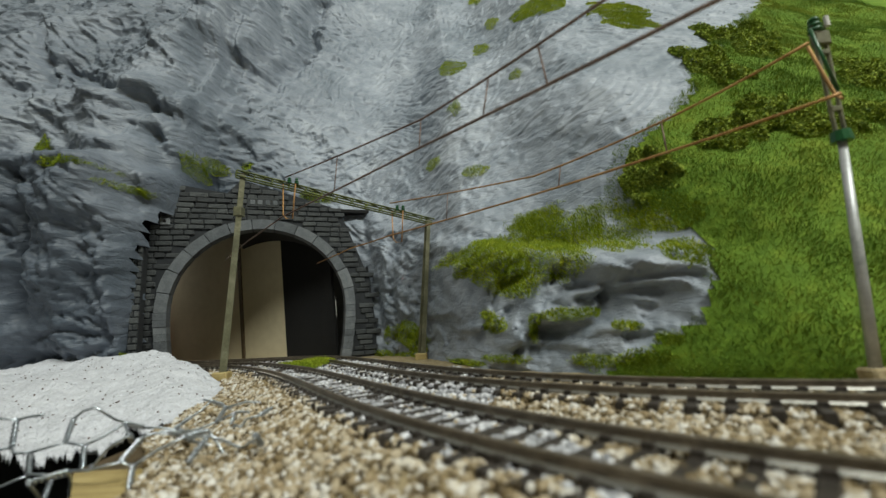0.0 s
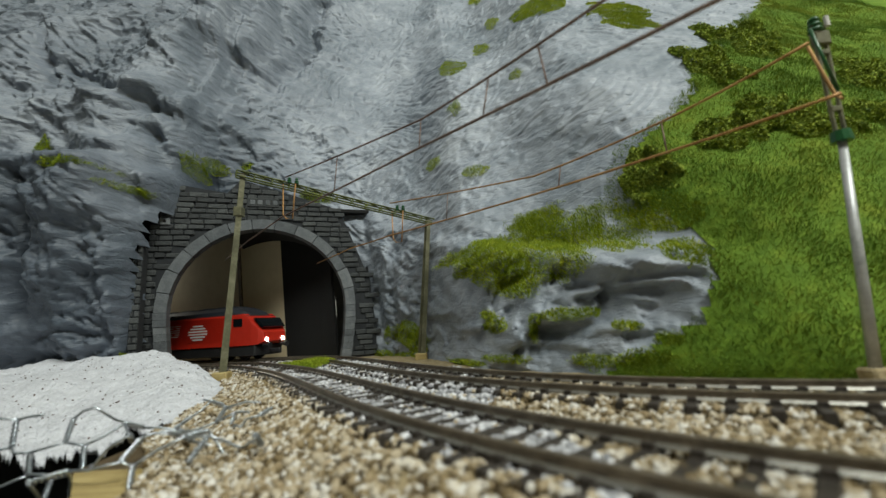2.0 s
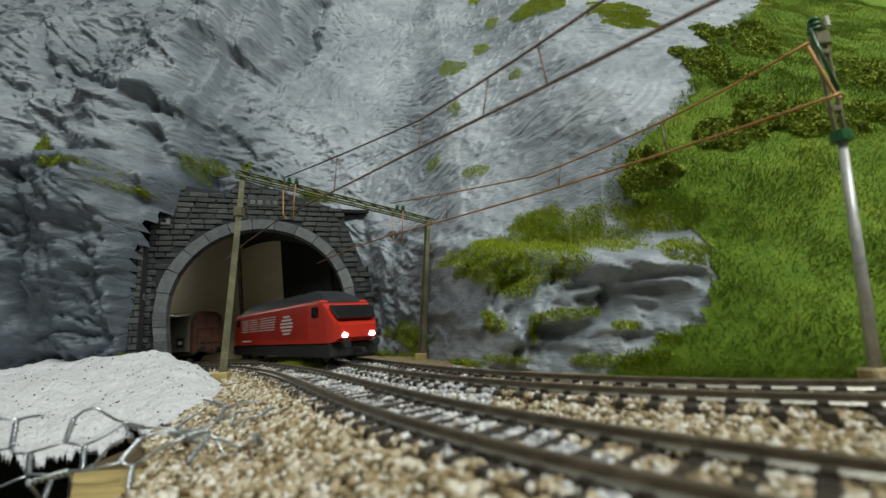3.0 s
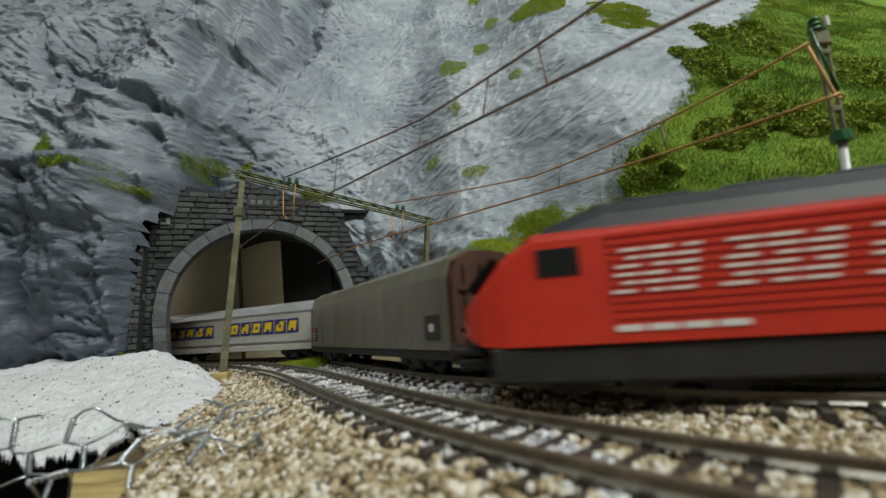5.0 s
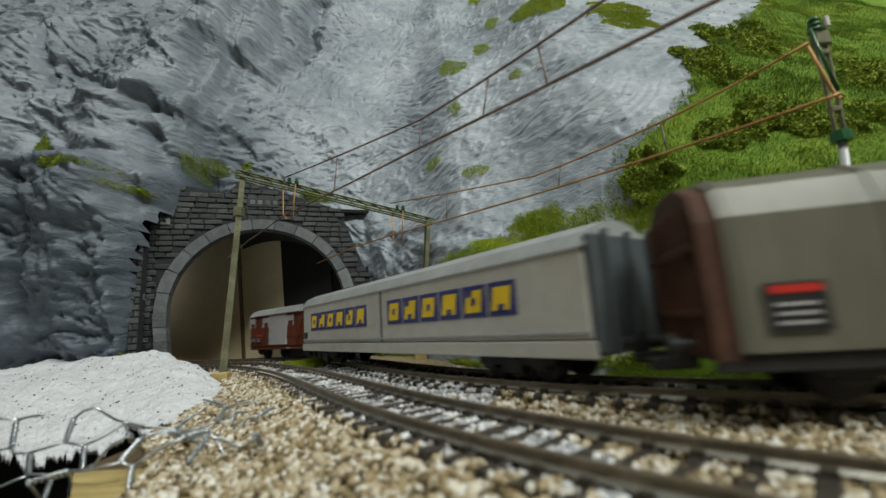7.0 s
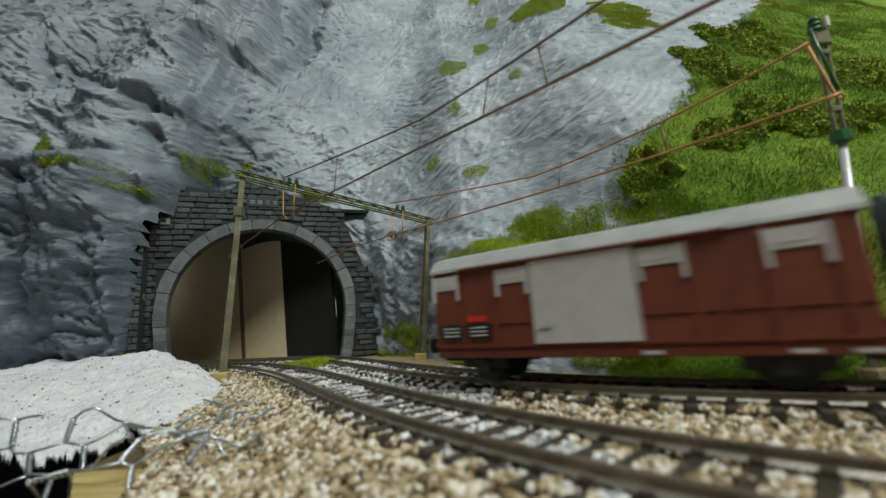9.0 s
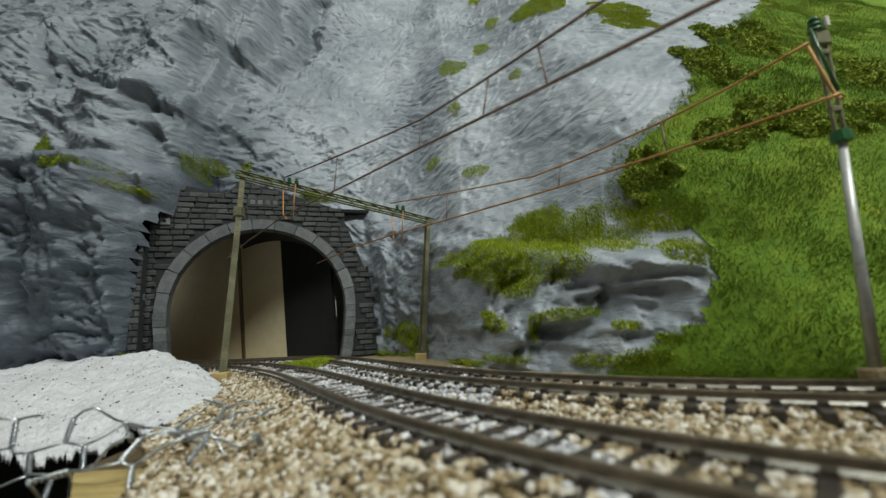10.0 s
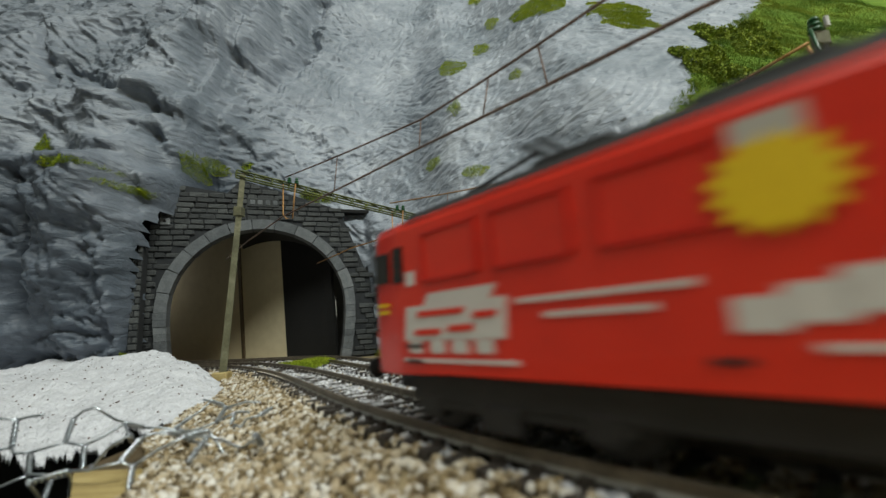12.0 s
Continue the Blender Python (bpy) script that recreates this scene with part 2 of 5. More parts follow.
def tube_line(name, pts, r, material, parent=None, label="", n=6):
    bm = bmesh.new()
    rings = []
    for i, p in enumerate(pts):
        p = Vector(p)
        d = (Vector(pts[min(i + 1, len(pts) - 1)]) - Vector(pts[max(i - 1, 0)])).normalized()
        up = Vector((0, 0, 1)) if abs(d.z) < 0.9 else Vector((1, 0, 0))
        e1 = d.cross(up).normalized()
        e2 = d.cross(e1)
        rings.append([p + r * (math.cos(2 * math.pi * k / n) * e1 + math.sin(2 * math.pi * k / n) * e2) for k in range(n)])
    loft(bm, rings)
    return part(name, bm, material, parent, label, smooth=True)


# ---- numeric noise for relief ----
RNG = np.random.RandomState(7)
PERM = RNG.permutation(512)


def hash3(i, j, k):
    return PERM[(PERM[(PERM[i & 511] + j) & 511] + k) & 511] / 511.0


def vnoise(x, y, z=0.0):
    x, y = np.asarray(x, float), np.asarray(y, float)
    z = np.zeros_like(x) + z
    i, j, k = np.floor(x).astype(int), np.floor(y).astype(int), np.floor(z).astype(int)
    u, v, w = x - i, y - j, z - k
    u, v, w = u * u * (3 - 2 * u), v * v * (3 - 2 * v), w * w * (3 - 2 * w)
    out = 0
    for a in (0, 1):
        for b in (0, 1):
            for c in (0, 1):
                out = out + hash3(i + a, j + b, k + c) * (u if a else 1 - u) * (v if b else 1 - v) * (w if c else 1 - w)
    return out * 2 - 1


def fbm(x, y, octaves=5, gain=0.5, seed=0.0):
    s, a, f = 0.0, 1.0, 1.0
    for o in range(octaves):
        s = s + a * vnoise(x * f + 17.3 * o + seed, y * f - 9.1 * o + seed * 0.7, seed + 0.37 * o)
        a, f = a * gain, f * 2.03
    return s


def ridged(x, y, octaves=5, gain=0.5, seed=0.0):
    s, a, f = 0.0, 1.0, 1.0
    for o in range(octaves):
        s = s + a * (1 - 2 * np.abs(vnoise(x * f + 11.7 * o + seed, y * f + 5.3 * o - seed, seed + 0.61 * o)))
        a, f = a * gain, f * 2.1
    return s


def sstep(a, b, x):
    t = np.clip((np.asarray(x, float) - a) / (b - a), 0, 1)
    return t * t * (3 - 2 * t)


def bump2(x, z, cx, cz, rx, rz):
    return np.exp(-((x - cx) / rx) ** 2 - ((z - cz) / rz) ** 2)


# ---- track lines ----
GAUGE = 0.0165
SPOTS = np.linspace(-0.9, 1.8, 5401)


def line(x0, y0, th, k0, k1, kt, bend):
    """Plan of a track: straight and then a tight bend in the tunnel, easing into the open curve."""
    k = np.interp(SPOTS, [-0.9, 0, 0.3, 0.36, 1.8], [k0, k0, k1, 0.5, 0.5])
    k = np.where(SPOTS < bend, k + (kt - k) * np.clip((bend - SPOTS) / 0.02, 0, 1), k)
    k = np.where(SPOTS < bend - 0.08, 0.0, k)
    ds = SPOTS[1] - SPOTS[0]
    a = np.concatenate([[0], np.cumsum((k[1:] + k[:-1]) / 2 * ds)])
    i0 = int(np.argmin(abs(SPOTS - 0.02)))
    a = a - a[i0] + th
    x = np.concatenate([[0], np.cumsum(np.cos((a[1:] + a[:-1]) / 2) * ds)])
    y = np.concatenate([[0], np.cumsum(np.sin((a[1:] + a[:-1]) / 2) * ds)])
    return x - x[i0] + x0, y - y[i0] + y0, a


NEAR = line(-0.0650, 0.1959, -1.0214, -1.6194, 6.7494, -9.0, -0.09)
FAR = line(-0.0774, 0.2958, -1.0046, -2.2309, 5.9842, -9.0, 0.02)


def spot(track, s, off=0.0):
    """A point of a track at the length s, off metres to the left of its way, and its heading."""
    x, y, a = (np.interp(s, SPOTS, c) for c in track)
    return x - off * np.sin(a), y + off * np.cos(a), a


# ---- rock face and hill ----
BASE_X = [-1.2, -0.9, -0.4, -0.30, -0.25, -0.232, -0.2235, -0.2215, -0.2195, -0.08, -0.055, -0.02, 0.016, 0.06, 0.11, 0.2, 0.5, 1.2]
BASE_Y = [0.30, 0.28, 0.274, 0.268, 0.268, 0.273, 0.282, 0.300, 0.330, 0.388, 0.365, 0.315, 0.215, 0.168, 0.128, 0.105, 0.10, 0.10]
LEAN_X = [-1.2, -0.5, -0.2235, -0.2165, -0.08, -0.02, 0.02, 0.06, 0.11, 0.25, 0.5, 1.2]
KNEE_Z = [0.16, 0.16, 0.142, 0.135, 0.12, 0.085, 0.060, 0.050, 0.03, 0.03, 0.03, 0.03]
LEAN_LOW = [-0.18, -0.18, -0.16, 0.02, 0.05, 0.2, 0.42, 0.45, 0.55, 0.85, 0.9, 0.9]
LEAN_HIGH = [0.45, 0.45, 0.45, 0.40, 0.45, 0.58, 0.68, 0.74, 0.78, 0.85, 0.9, 0.9]
STEP_BACK = [0.034, 0.034, 0.030, 0.012, 0.0, 0.0, 0.022, 0.034, 0.0, 0.0, 0.0, 0.0]

EDGE_Z = [-0.0500, -0.0028, 0.0026, 0.0095, 0.0183, 0.0275, 0.0388, 0.0509, 0.0582, 0.0708, 0.0885, 0.1059, 0.1310, 0.1675, 0.2354, 0.3518, 0.7000]
EDGE_X = [0.0512, 0.0552, 0.0645, 0.0774, 0.0864, 0.0919, 0.0989, 0.0994, 0.0955, 0.0899, 0.0912, 0.1015, 0.1394, 0.1653, 0.2445, 0.3731, 0.7214]
SWELLS = [(-0.2433, 0.1134, 0.0165, 0.0178, 0, 0.01),
    (-0.2344, 0.1089, 0.0046, 0.0064, 0, 0.006),
    (-0.2472, 0.0923, 0.0064, 0.0159, 15, 0.006),
    (-0.2267, 0.0888, 0.0026, 0.005, 0, 0.007),
    (-0.2596, 0.0718, 0.0215, 0.0318, 0, 0.006),
    (-0.2183, 0.0706, 0.0042, 0.0438, 0, 0.006),
    (-0.2199, 0.0432, 0.001, 0.0129, -25, 0.005),
    (-0.3207, 0.1842, 0.026, 0.0178, 0, 0.016),
    (-0.3606, 0.2773, 0.0395, 0.0539, -30, 0.02),
    (-0.4229, 0.3587, 0.0358, 0.0446, -20, 0.012),
    (-0.3209, 0.316, 0.0361, 0.0511, -40, 0.014),
    (-0.2394, 0.2189, 0.0202, 0.0277, -45, 0.02),
    (-0.2941, 0.2098, 0.0291, 0.0156, -15, 0.012),
    (-0.2285, 0.2925, 0.0154, 0.0493, -30, 0.018),
    (-0.2076, 0.21, 0.0096, 0.021, -35, 0.012),
    (-0.2453, 0.1606, 0.0245, 0.0094, -20, 0.008),
    (-0.1854, 0.2153, 0.0224, 0.0214, -25, 0.008),
    (-0.0845, 0.2223, 0.0366, 0.0516, 30, 0.008),
    (0.0201, 0.2525, 0.0453, 0.0624, 20, 0.01),
    (0.0863, 0.1626, 0.0223, 0.041, 30, 0.008),
    (-0.0483, 0.0728, 0.0131, 0.031, 0, 0.01),
    (-0.069, 0.1164, 0.015, 0.0157, 0, 0.008),
    (-0.0351, 0.0358, 0.0075, 0.0279, 0, 0.006),
    (-0.0198, 0.1016, 0.0131, 0.0103, 0, 0.008),
    (0.0416, 0.0189, 0.003, 0.0117, -30, 0.01),
    (0.0342, 0.0141, 0.0037, 0.0105, -25, 0.006),
    (0.0732, 0.0379, 0.0152, 0.0057, -8, 0.008),
    (0.0548, 0.0445, 0.0033, 0.0099, -30, 0.008),
    (0.0187, 0.0464, 0.0157, 0.0083, 0, 0.008),
    (0.0739, 0.0195, 0.0041, 0.0035, 0, 0.006),
    (-0.0028, 0.0502, 0.0056, 0.0055, 0, 0.006)]
BLOCKS = [(-0.2004, 0.3738, 0.0165, 0.0653, 0, 0.03),
    (-0.1841, 0.3295, 0.0118, 0.0303, 0, 0.012),
    (0.0874, 0.0456, 0.0092, 0.0063, 5, 0.004),
    (0.0249, 0.0385, 0.012, 0.0062, 10, 0.005)]
FURROWS = [(-0.2737, 0.1332, -0.2773, 0.0411, 0.004, 0.01),
    (-0.2214, 0.1762, -0.2089, 0.1209, 0.008, 0.02),
    (-0.2063, 0.1492, -0.2085, 0.1175, 0.01, 0.012),
    (-0.3544, 0.321, -0.3124, 0.222, 0.004, 0.008),
    (-0.3164, 0.2632, -0.2163, 0.1958, 0.006, 0.012),
    (-0.2384, 0.1684, -0.2218, 0.2089, 0.006, 0.008),
    (-0.1559, 0.4829, -0.1538, 0.3459, 0.01, 0.02),
    (-0.1538, 0.3459, -0.1767, 0.2797, 0.008, 0.012),
    (-0.2104, 0.3298, -0.2133, 0.2171, 0.006, 0.008),
    (-0.22, 0.0523, -0.2217, 0.0229, 0.003, 0.004),
    (-0.267, 0.0264, -0.222, 0.0285, 0.0025, 0.004),
    (-0.037, 0.0959, -0.0444, 0.0088, 0.005, 0.008),
    (-0.0598, 0.0491, -0.059, 0.0091, 0.004, 0.006),
    (-0.0784, 0.1244, -0.0633, 0.0813, 0.004, 0.006),
    (0.0516, 0.0337, 0.0562, 0.0413, 0.002, 0.006),
    (0.0267, 0.0319, 0.042, 0.0354, 0.002, 0.004),
    (0.0588, 0.0115, 0.0648, 0.0265, 0.002, 0.006),
    (0.0558, 0.029, 0.089, 0.0302, 0.0018, 0.006),
    (0.0028, 0.0226, 0.0235, 0.0263, 0.002, 0.004)]
HOLLOWS = [(0.0717, 0.0209, 0.015, 0.0059, 0.016),
    (-0.0072, 0.0124, 0.0106, 0.0104, 0.016),
    (0.0136, 0.0072, 0.0103, 0.0064, 0.012),
    (0.0494, 0.0108, 0.0101, 0.0048, 0.016),
    (0.044, 0.0019, 0.0167, 0.0037, 0.012),
    (0.0706, 0.0077, 0.0072, 0.0037, 0.012),
    (0.0315, 0.0197, 0.0052, 0.0038, 0.006)]


def grass_edge(z):
    """The x at which the rock gives way to the turf of the hill, by height."""
    return np.interp(z, EDGE_Z, EDGE_X)


def spotted(x, z, rows, power=2):
    """Sum of tilted rounded swellings: centre x and z, half sizes, tilt in degrees, height."""
    total = 0 * x
    for cx, cz, rx, rz, tilt, height in rows:
        c, s = math.cos(math.radians(tilt)), math.sin(math.radians(tilt))
        a, b = (x - cx) * c + (z - cz) * s, (z - cz) * c - (x - cx) * s
        total = total + height * np.exp(-(np.abs(a / rx) ** power) - np.abs(b / rz) ** power)
    return total


def furrows(x, z, rows):
    """Sum of straight furrows: both ends, half width, depth."""
    total = 0 * x
    for xa, za, xb, zb, w, depth in rows:
        dx, dz = xb - xa, zb - za
        t = np.clip(((x - xa) * dx + (z - za) * dz) / (dx * dx + dz * dz), 0, 1)
        total = total + depth * np.exp(-((x - xa - t * dx) ** 2 + (z - za - t * dz) ** 2) / w ** 2)
    return total


def lips(n, k):
    """Terraces with a sharp torn edge, as a trowel leaves them in setting plaster."""
    t = n * k
    t = t - np.floor(t)
    return t * (1 - sstep(0.72, 1.0, t))


def eased(x, xs, ys, wide):
    """Interpolation with its corners rounded off over a width."""
    return sum(w * np.interp(x + wide * o, xs, ys) for o, w in ((-1, 0.1), (-0.5, 0.2), (0, 0.4), (0.5, 0.2), (1, 0.1)))


def bare_shape(x, z):
    """Depth of the cliff and hill without their relief."""
    zz = np.maximum(z, 0)
    x = x - 0.115 * np.minimum(zz, 0.15) * (1 - sstep(-0.19, -0.12, x))
    wide = 0.003 + 0.027 * np.maximum(sstep(-0.20, -0.13, x), sstep(0.13, 0.21, z))
    knee = eased(x, LEAN_X, KNEE_Z, wide)
    y = eased(x, BASE_X, BASE_Y, wide * 0.4) + eased(x, LEAN_X, LEAN_LOW, wide) * np.minimum(zz, knee) + eased(x, LEAN_X, LEAN_HIGH, wide) * np.maximum(zz - knee, 0)
    return y + eased(x, LEAN_X, STEP_BACK, wide * 0.5) * sstep(-0.006, 0.012, zz - knee)


def terrain(x, z):
    """Depth of the rock face and hill at x and height z."""
    x, z = np.asarray(x, float), np.asarray(z, float)
    g = sstep(-0.010, 0.016, x - grass_edge(z))
    r = 1 - g
    y = bare_shape(x, z)
    # the foot of the buttress rolls inwards
    left = 1 - sstep(-0.232, -0.218, x)
    y = y + left * (0.012 * (1 - sstep(0.012, 0.030, z)) - 0.004 * np.exp(-((z - 0.019) / 0.004) ** 2))
    wx, wz = x + 0.006 * fbm(x * 28, z * 28, 2, 0.5, 5.0), z + 0.006 * fbm(x * 28, z * 28, 2, 0.5, 8.0)
    y = y - r * spotted(wx, wz, SWELLS) - r * spotted(wx, wz, BLOCKS, 6) + r * furrows(wx, wz, FURROWS)
    # hollows under the outcrop's ledges, sharp above and open below
    hx0, hz0 = x + 0.003 * fbm(x * 90, z * 90, 2, 0.5, 3.0), z + 0.002 * fbm(x * 110, z * 110, 2, 0.5, 4.0)
    for hx, hz, rx, rz, d in HOLLOWS:
        y = y + r * 0.7 * d * np.exp(-((hx0 - hx) / rx) ** 4) * (1 - sstep(hz + rz - 0.002, hz + rz + 0.0015, hz0)) * sstep(hz - 2.2 * rz, hz + 0.4 * rz, hz0)
    # crumpled plaster: broad folds, rougher on the masses over the tunnel and on the outcrop than on the slab
    rough = 0.35 + 0.65 * (1 - sstep(-0.17, -0.05, x + 0.05 * fbm(x * 9, z * 9, 2, 0.5, 12.0)))
    crag = sstep(-0.075, -0.04, x) * (1 - sstep(0.10, 0.12, x)) * (1 - sstep(0.06, 0.10, z + 0.4 * x))
    y = y - r * (0.004 + 0.008 * rough) * fbm(x * 10 + z * 7, z * 9 - x * 7, 3, 0.5, 1.1)
    y = y - r * (rough * 0.0046 * ridged(wx * 26 + wz * 20, wz * 34 - wx * 14, 4, 0.52, 2.2) + crag * 0.0036 * ridged(wx * 85 - wz * 40, wz * 70 + wx * 50, 4, 0.6, 5.2))
    # torn lips of three long strokes of the trowel, each ruling where its patch of noise is strongest
    soft = sstep(-0.4, 0.5, fbm(x * 13, z * 13, 2, 0.5, 21.0))
    turn = fbm(x * 9 + 3.1, z * 9, 2, 0.5, 31.0) + 0.5 * sstep(-0.2, -0.05, x)
    for tilt, share, seed in ((-38, 1 - sstep(-0.15, 0.15, turn), 7.7), (42, sstep(-0.15, 0.15, turn) * (1 - sstep(0.45, 0.75, turn)), 6.1), (75, sstep(0.45, 0.75, turn), 3.4)):
        c, t = math.cos(math.radians(tilt)), math.sin(math.radians(tilt))
        n1 = fbm((wx * c + wz * t) * 15, (wz * c - wx * t) * 58, 3, 0.5, seed)
        y = y - r * share * (0.0024 + 0.0010 * rough) * lips(n1, 1.7)
    y = y - r * (0.0003 + 0.0012 * rough * soft) * ridged(x * 110 + z * 60, z * 120 - x * 70, 3, 0.6, 9.9)
    y = y + r * 0.0016 * sstep(0.66, 0.8, vnoise(x * 90, z * 110, 3.0)) * soft
    return y - g * (0.006 * fbm(x * 24, z * 24, 4, 0.5, 4.4) + 0.004)


def sheet(name, x0, x1, z0, z1, step, keep, material, push=0.0):
    xs, zs = np.arange(x0, x1, step), np.arange(z0, z1, step)
    gx, gz = np.meshgrid(xs, zs)
    gy = terrain(gx, gz) + push
    n = len(xs)
    verts = np.stack([gx.ravel(), gy.ravel(), gz.ravel()], 1)
    cx, cz = (gx[:-1, :-1] + step / 2), (gz[:-1, :-1] + step / 2)
    ok = keep(cx, cz, gy[:-1, :-1])
    idx = (np.arange(len(zs) - 1)[:, None] * n + np.arange(n - 1)[None, :])[ok]
    faces = np.stack([idx, idx + 1, idx + 1 + n, idx + n], 1)
    used = np.unique(faces)
    back = np.full(len(verts), -1)
    back[used] = np.arange(len(used))
    return mesh_object(name, verts[used], back[faces], material, smooth=True)


# ---- portal frame: u along the wall, v out of it, w up ----
PO = Vector((-0.1485, 0.335, 0.0))
PU, PV = Vector((0.931, 0.366, 0.0)).normalized(), Vector((0.366, -0.931, 0.0)).normalized()
PM = Matrix(((PU.x, PV.x, 0, PO.x), (PU.y, PV.y, 0, PO.y), (0, 0, 1, 0), (0, 0, 0, 1)))
AR, AC = 0.0665, 0.041  # radius of the opening and height of its centre


def arch_point(a, r):
    """Round the opening from its left foot (a = 0) over the crown to its right foot (a = 1)."""
    t = a * 2.62 - 0.81
    if t < 0:
        return -r + 0.10 * r * (t / 0.81) ** 2, AC + t / 0.81 * (AC + 0.012)
    if t > 1:
        return r - 0.10 * r * ((t - 1) / 0.81) ** 2, AC - (t - 1) / 0.81 * (AC + 0.012)
    q = math.pi * (1 - t)
    return r * math.cos(q), AC + r * 0.985 * math.sin(q)


def in_arch(u, w, r):
    u, w = np.asarray(u, float), np.asarray(w, float)
    return np.where(w > AC, np.hypot(u, (w - AC) / 0.985) < r, np.abs(u) < r - 0.10 * r * ((AC - w) / (AC + 0.012)) ** 2)


def rock_keep(x, z, y):
    u = (x - PO.x) * PU.x + (y - PO.y) * PU.y
    hole = (u > -0.082) & (u < AR + 0.008) & (z < AC + AR + 0.008) & (x > -0.2225 + 0.115 * np.maximum(z, 0)) & (x < -0.06)
    return ~hole & (x < grass_edge(z) + 0.012)


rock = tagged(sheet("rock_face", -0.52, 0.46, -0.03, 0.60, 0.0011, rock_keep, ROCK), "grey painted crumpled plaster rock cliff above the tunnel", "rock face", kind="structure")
hill = tagged(sheet("hill", 0.04, 0.75, -0.03, 0.62, 0.003, lambda x, z, y: x > grass_edge(z) + 0.004 + 0.003 * vnoise(x * 150, z * 150), GRASSMAT, -0.0012), "steep green turf hillside beside the rock", "hill", kind="structure")


def facing(x, z, e=0.0015):
    """Normal of the terrain."""
    dx = (terrain(x + e, z) - terrain(x - e, z)) / (2 * e)
    dz = (terrain(x, z + e) - terrain(x, z - e)) / (2 * e)
    n = np.stack([dx, -np.ones_like(dx), dz], -1)
    return n / np.linalg.norm(n, axis=-1, keepdims=True)


def blades(name, px, py, pz, normal, length, width, material, label, category, up=0.6):
    """Many thin fibres standing on a surface, in one mesh."""
    n = len(px)
    base = np.stack([px, py, pz], 1)
    way = normal + np.array([0, 0, up]) + RNG.normal(0, 0.45, (n, 3))
    way /= np.linalg.norm(way, axis=1, keepdims=True)
    side = np.cross(way, RNG.normal(0, 1, (n, 3)))
    side /= np.linalg.norm(side, axis=1, keepdims=True) + 1e-9
    ln = (length * RNG.uniform(0.5, 1.3, n))[:, None]
    bend = RNG.normal(0, 0.25, (n, 3))
    w = width * RNG.uniform(0.7, 1.3, n)[:, None]
    v = np.stack([base - side * w, base + side * w, base + way * ln * 0.55 + side * w * 0.8, base + (way + bend * 0.5) * ln], 1).reshape(-1, 3)
    k = np.arange(n)[:, None] * 4
    faces = np.concatenate([k + np.array([[0, 1, 2]]), k + np.array([[0, 2, 3]])], 0)
    ob = mesh_object(name, v, faces, material)
    return tagged(ob, label, category, kind="stuff")


def scatter_grass():
    n = 640000
    x, z = RNG.uniform(0.05, 0.44, n), RNG.uniform(-0.012, 0.37, n)
    ok = (x > grass_edge(z) - 0.002 + 0.007 * fbm(x * 60, z * 60, 3, 0.6, 2.5)) & (RNG.uniform(0, 1, n) < 1.15 - 1.7 * np.maximum(x - 0.16, 0))
    x, z = x[ok], z[ok]
    tall = 0.0016 * (0.75 + 0.6 * sstep(-0.4, 0.6, fbm(x * 70, z * 70, 2, 0.5, 14.0)))
    return blades("grass", x, terrain(x, z) - 0.0016, z, facing(x, z), tall, 0.00008, BLADE, "short bright green static grass fibres on the hillside", "grass")


scatter_grass()


def stones(name, x, y, z, size, material, label):
    """Loose angular chips, each a squashed irregular octahedron with cut corners."""
    n = len(x)
    base = np.array([[1, 0, 0], [-1, 0, 0], [0, 1, 0], [0, -1, 0], [0, 0, 1], [0, 0, -1], [.62, .62, .5], [-.62, .62, .45], [.62, -.62, .5], [-.62, -.62, .5]])
    tri = np.array([[0, 6, 8], [0, 2, 6], [2, 7, 6], [2, 1, 7], [1, 9, 7], [1, 3, 9], [3, 8, 9], [3, 0, 8], [4, 8, 6], [4, 6, 7], [4, 7, 9], [4, 9, 8],
                    [5, 2, 0], [5, 1, 2], [5, 3, 1], [5, 0, 3]])
    v = base[None] * (1 + RNG.uniform(-0.28, 0.28, (n, 10, 3)))
    v = v * (size[:, None, None] * RNG.uniform(0.6, 1.25, (n, 1, 3)))
    qs = RNG.normal(0, 1, (n, 4))
    qs /= np.linalg.norm(qs, axis=1, keepdims=True)
    a, b, c, d = qs.T
    rot = np.stack([1 - 2 * (c * c + d * d), 2 * (b * c - a * d), 2 * (b * d + a * c), 2 * (b * c + a * d), 1 - 2 * (b * b + d * d), 2 * (c * d - a * b),
                    2 * (b * d - a * c), 2 * (c * d + a * b), 1 - 2 * (b * b + c * c)], 1).reshape(n, 3, 3)
    v = np.einsum("nij,nkj->nki", rot, v) + np.stack([x, y, z], 1)[:, None]
    f = (np.arange(n)[:, None, None] * 10 + tri[None]).reshape(-1, 3)
    return tagged(mesh_object(name, v.reshape(-1, 3), f, material), label, "ballast", kind="stuff")


# ---- ground: the trackbed board ----
def nearest(track, x, y):
    """Signed distance to a track's centre line, left of its way positive."""
    i = np.arange(1200, 3000, 6)
    tx, ty, ta = (c[i] for c in track)
    d2 = (x[:, None] - tx) ** 2 + (y[:, None] - ty) ** 2
    k = np.argmin(d2, 1)
    return -(x - tx[k]) * np.sin(ta[k]) + (y - ty[k]) * np.cos(ta[k])


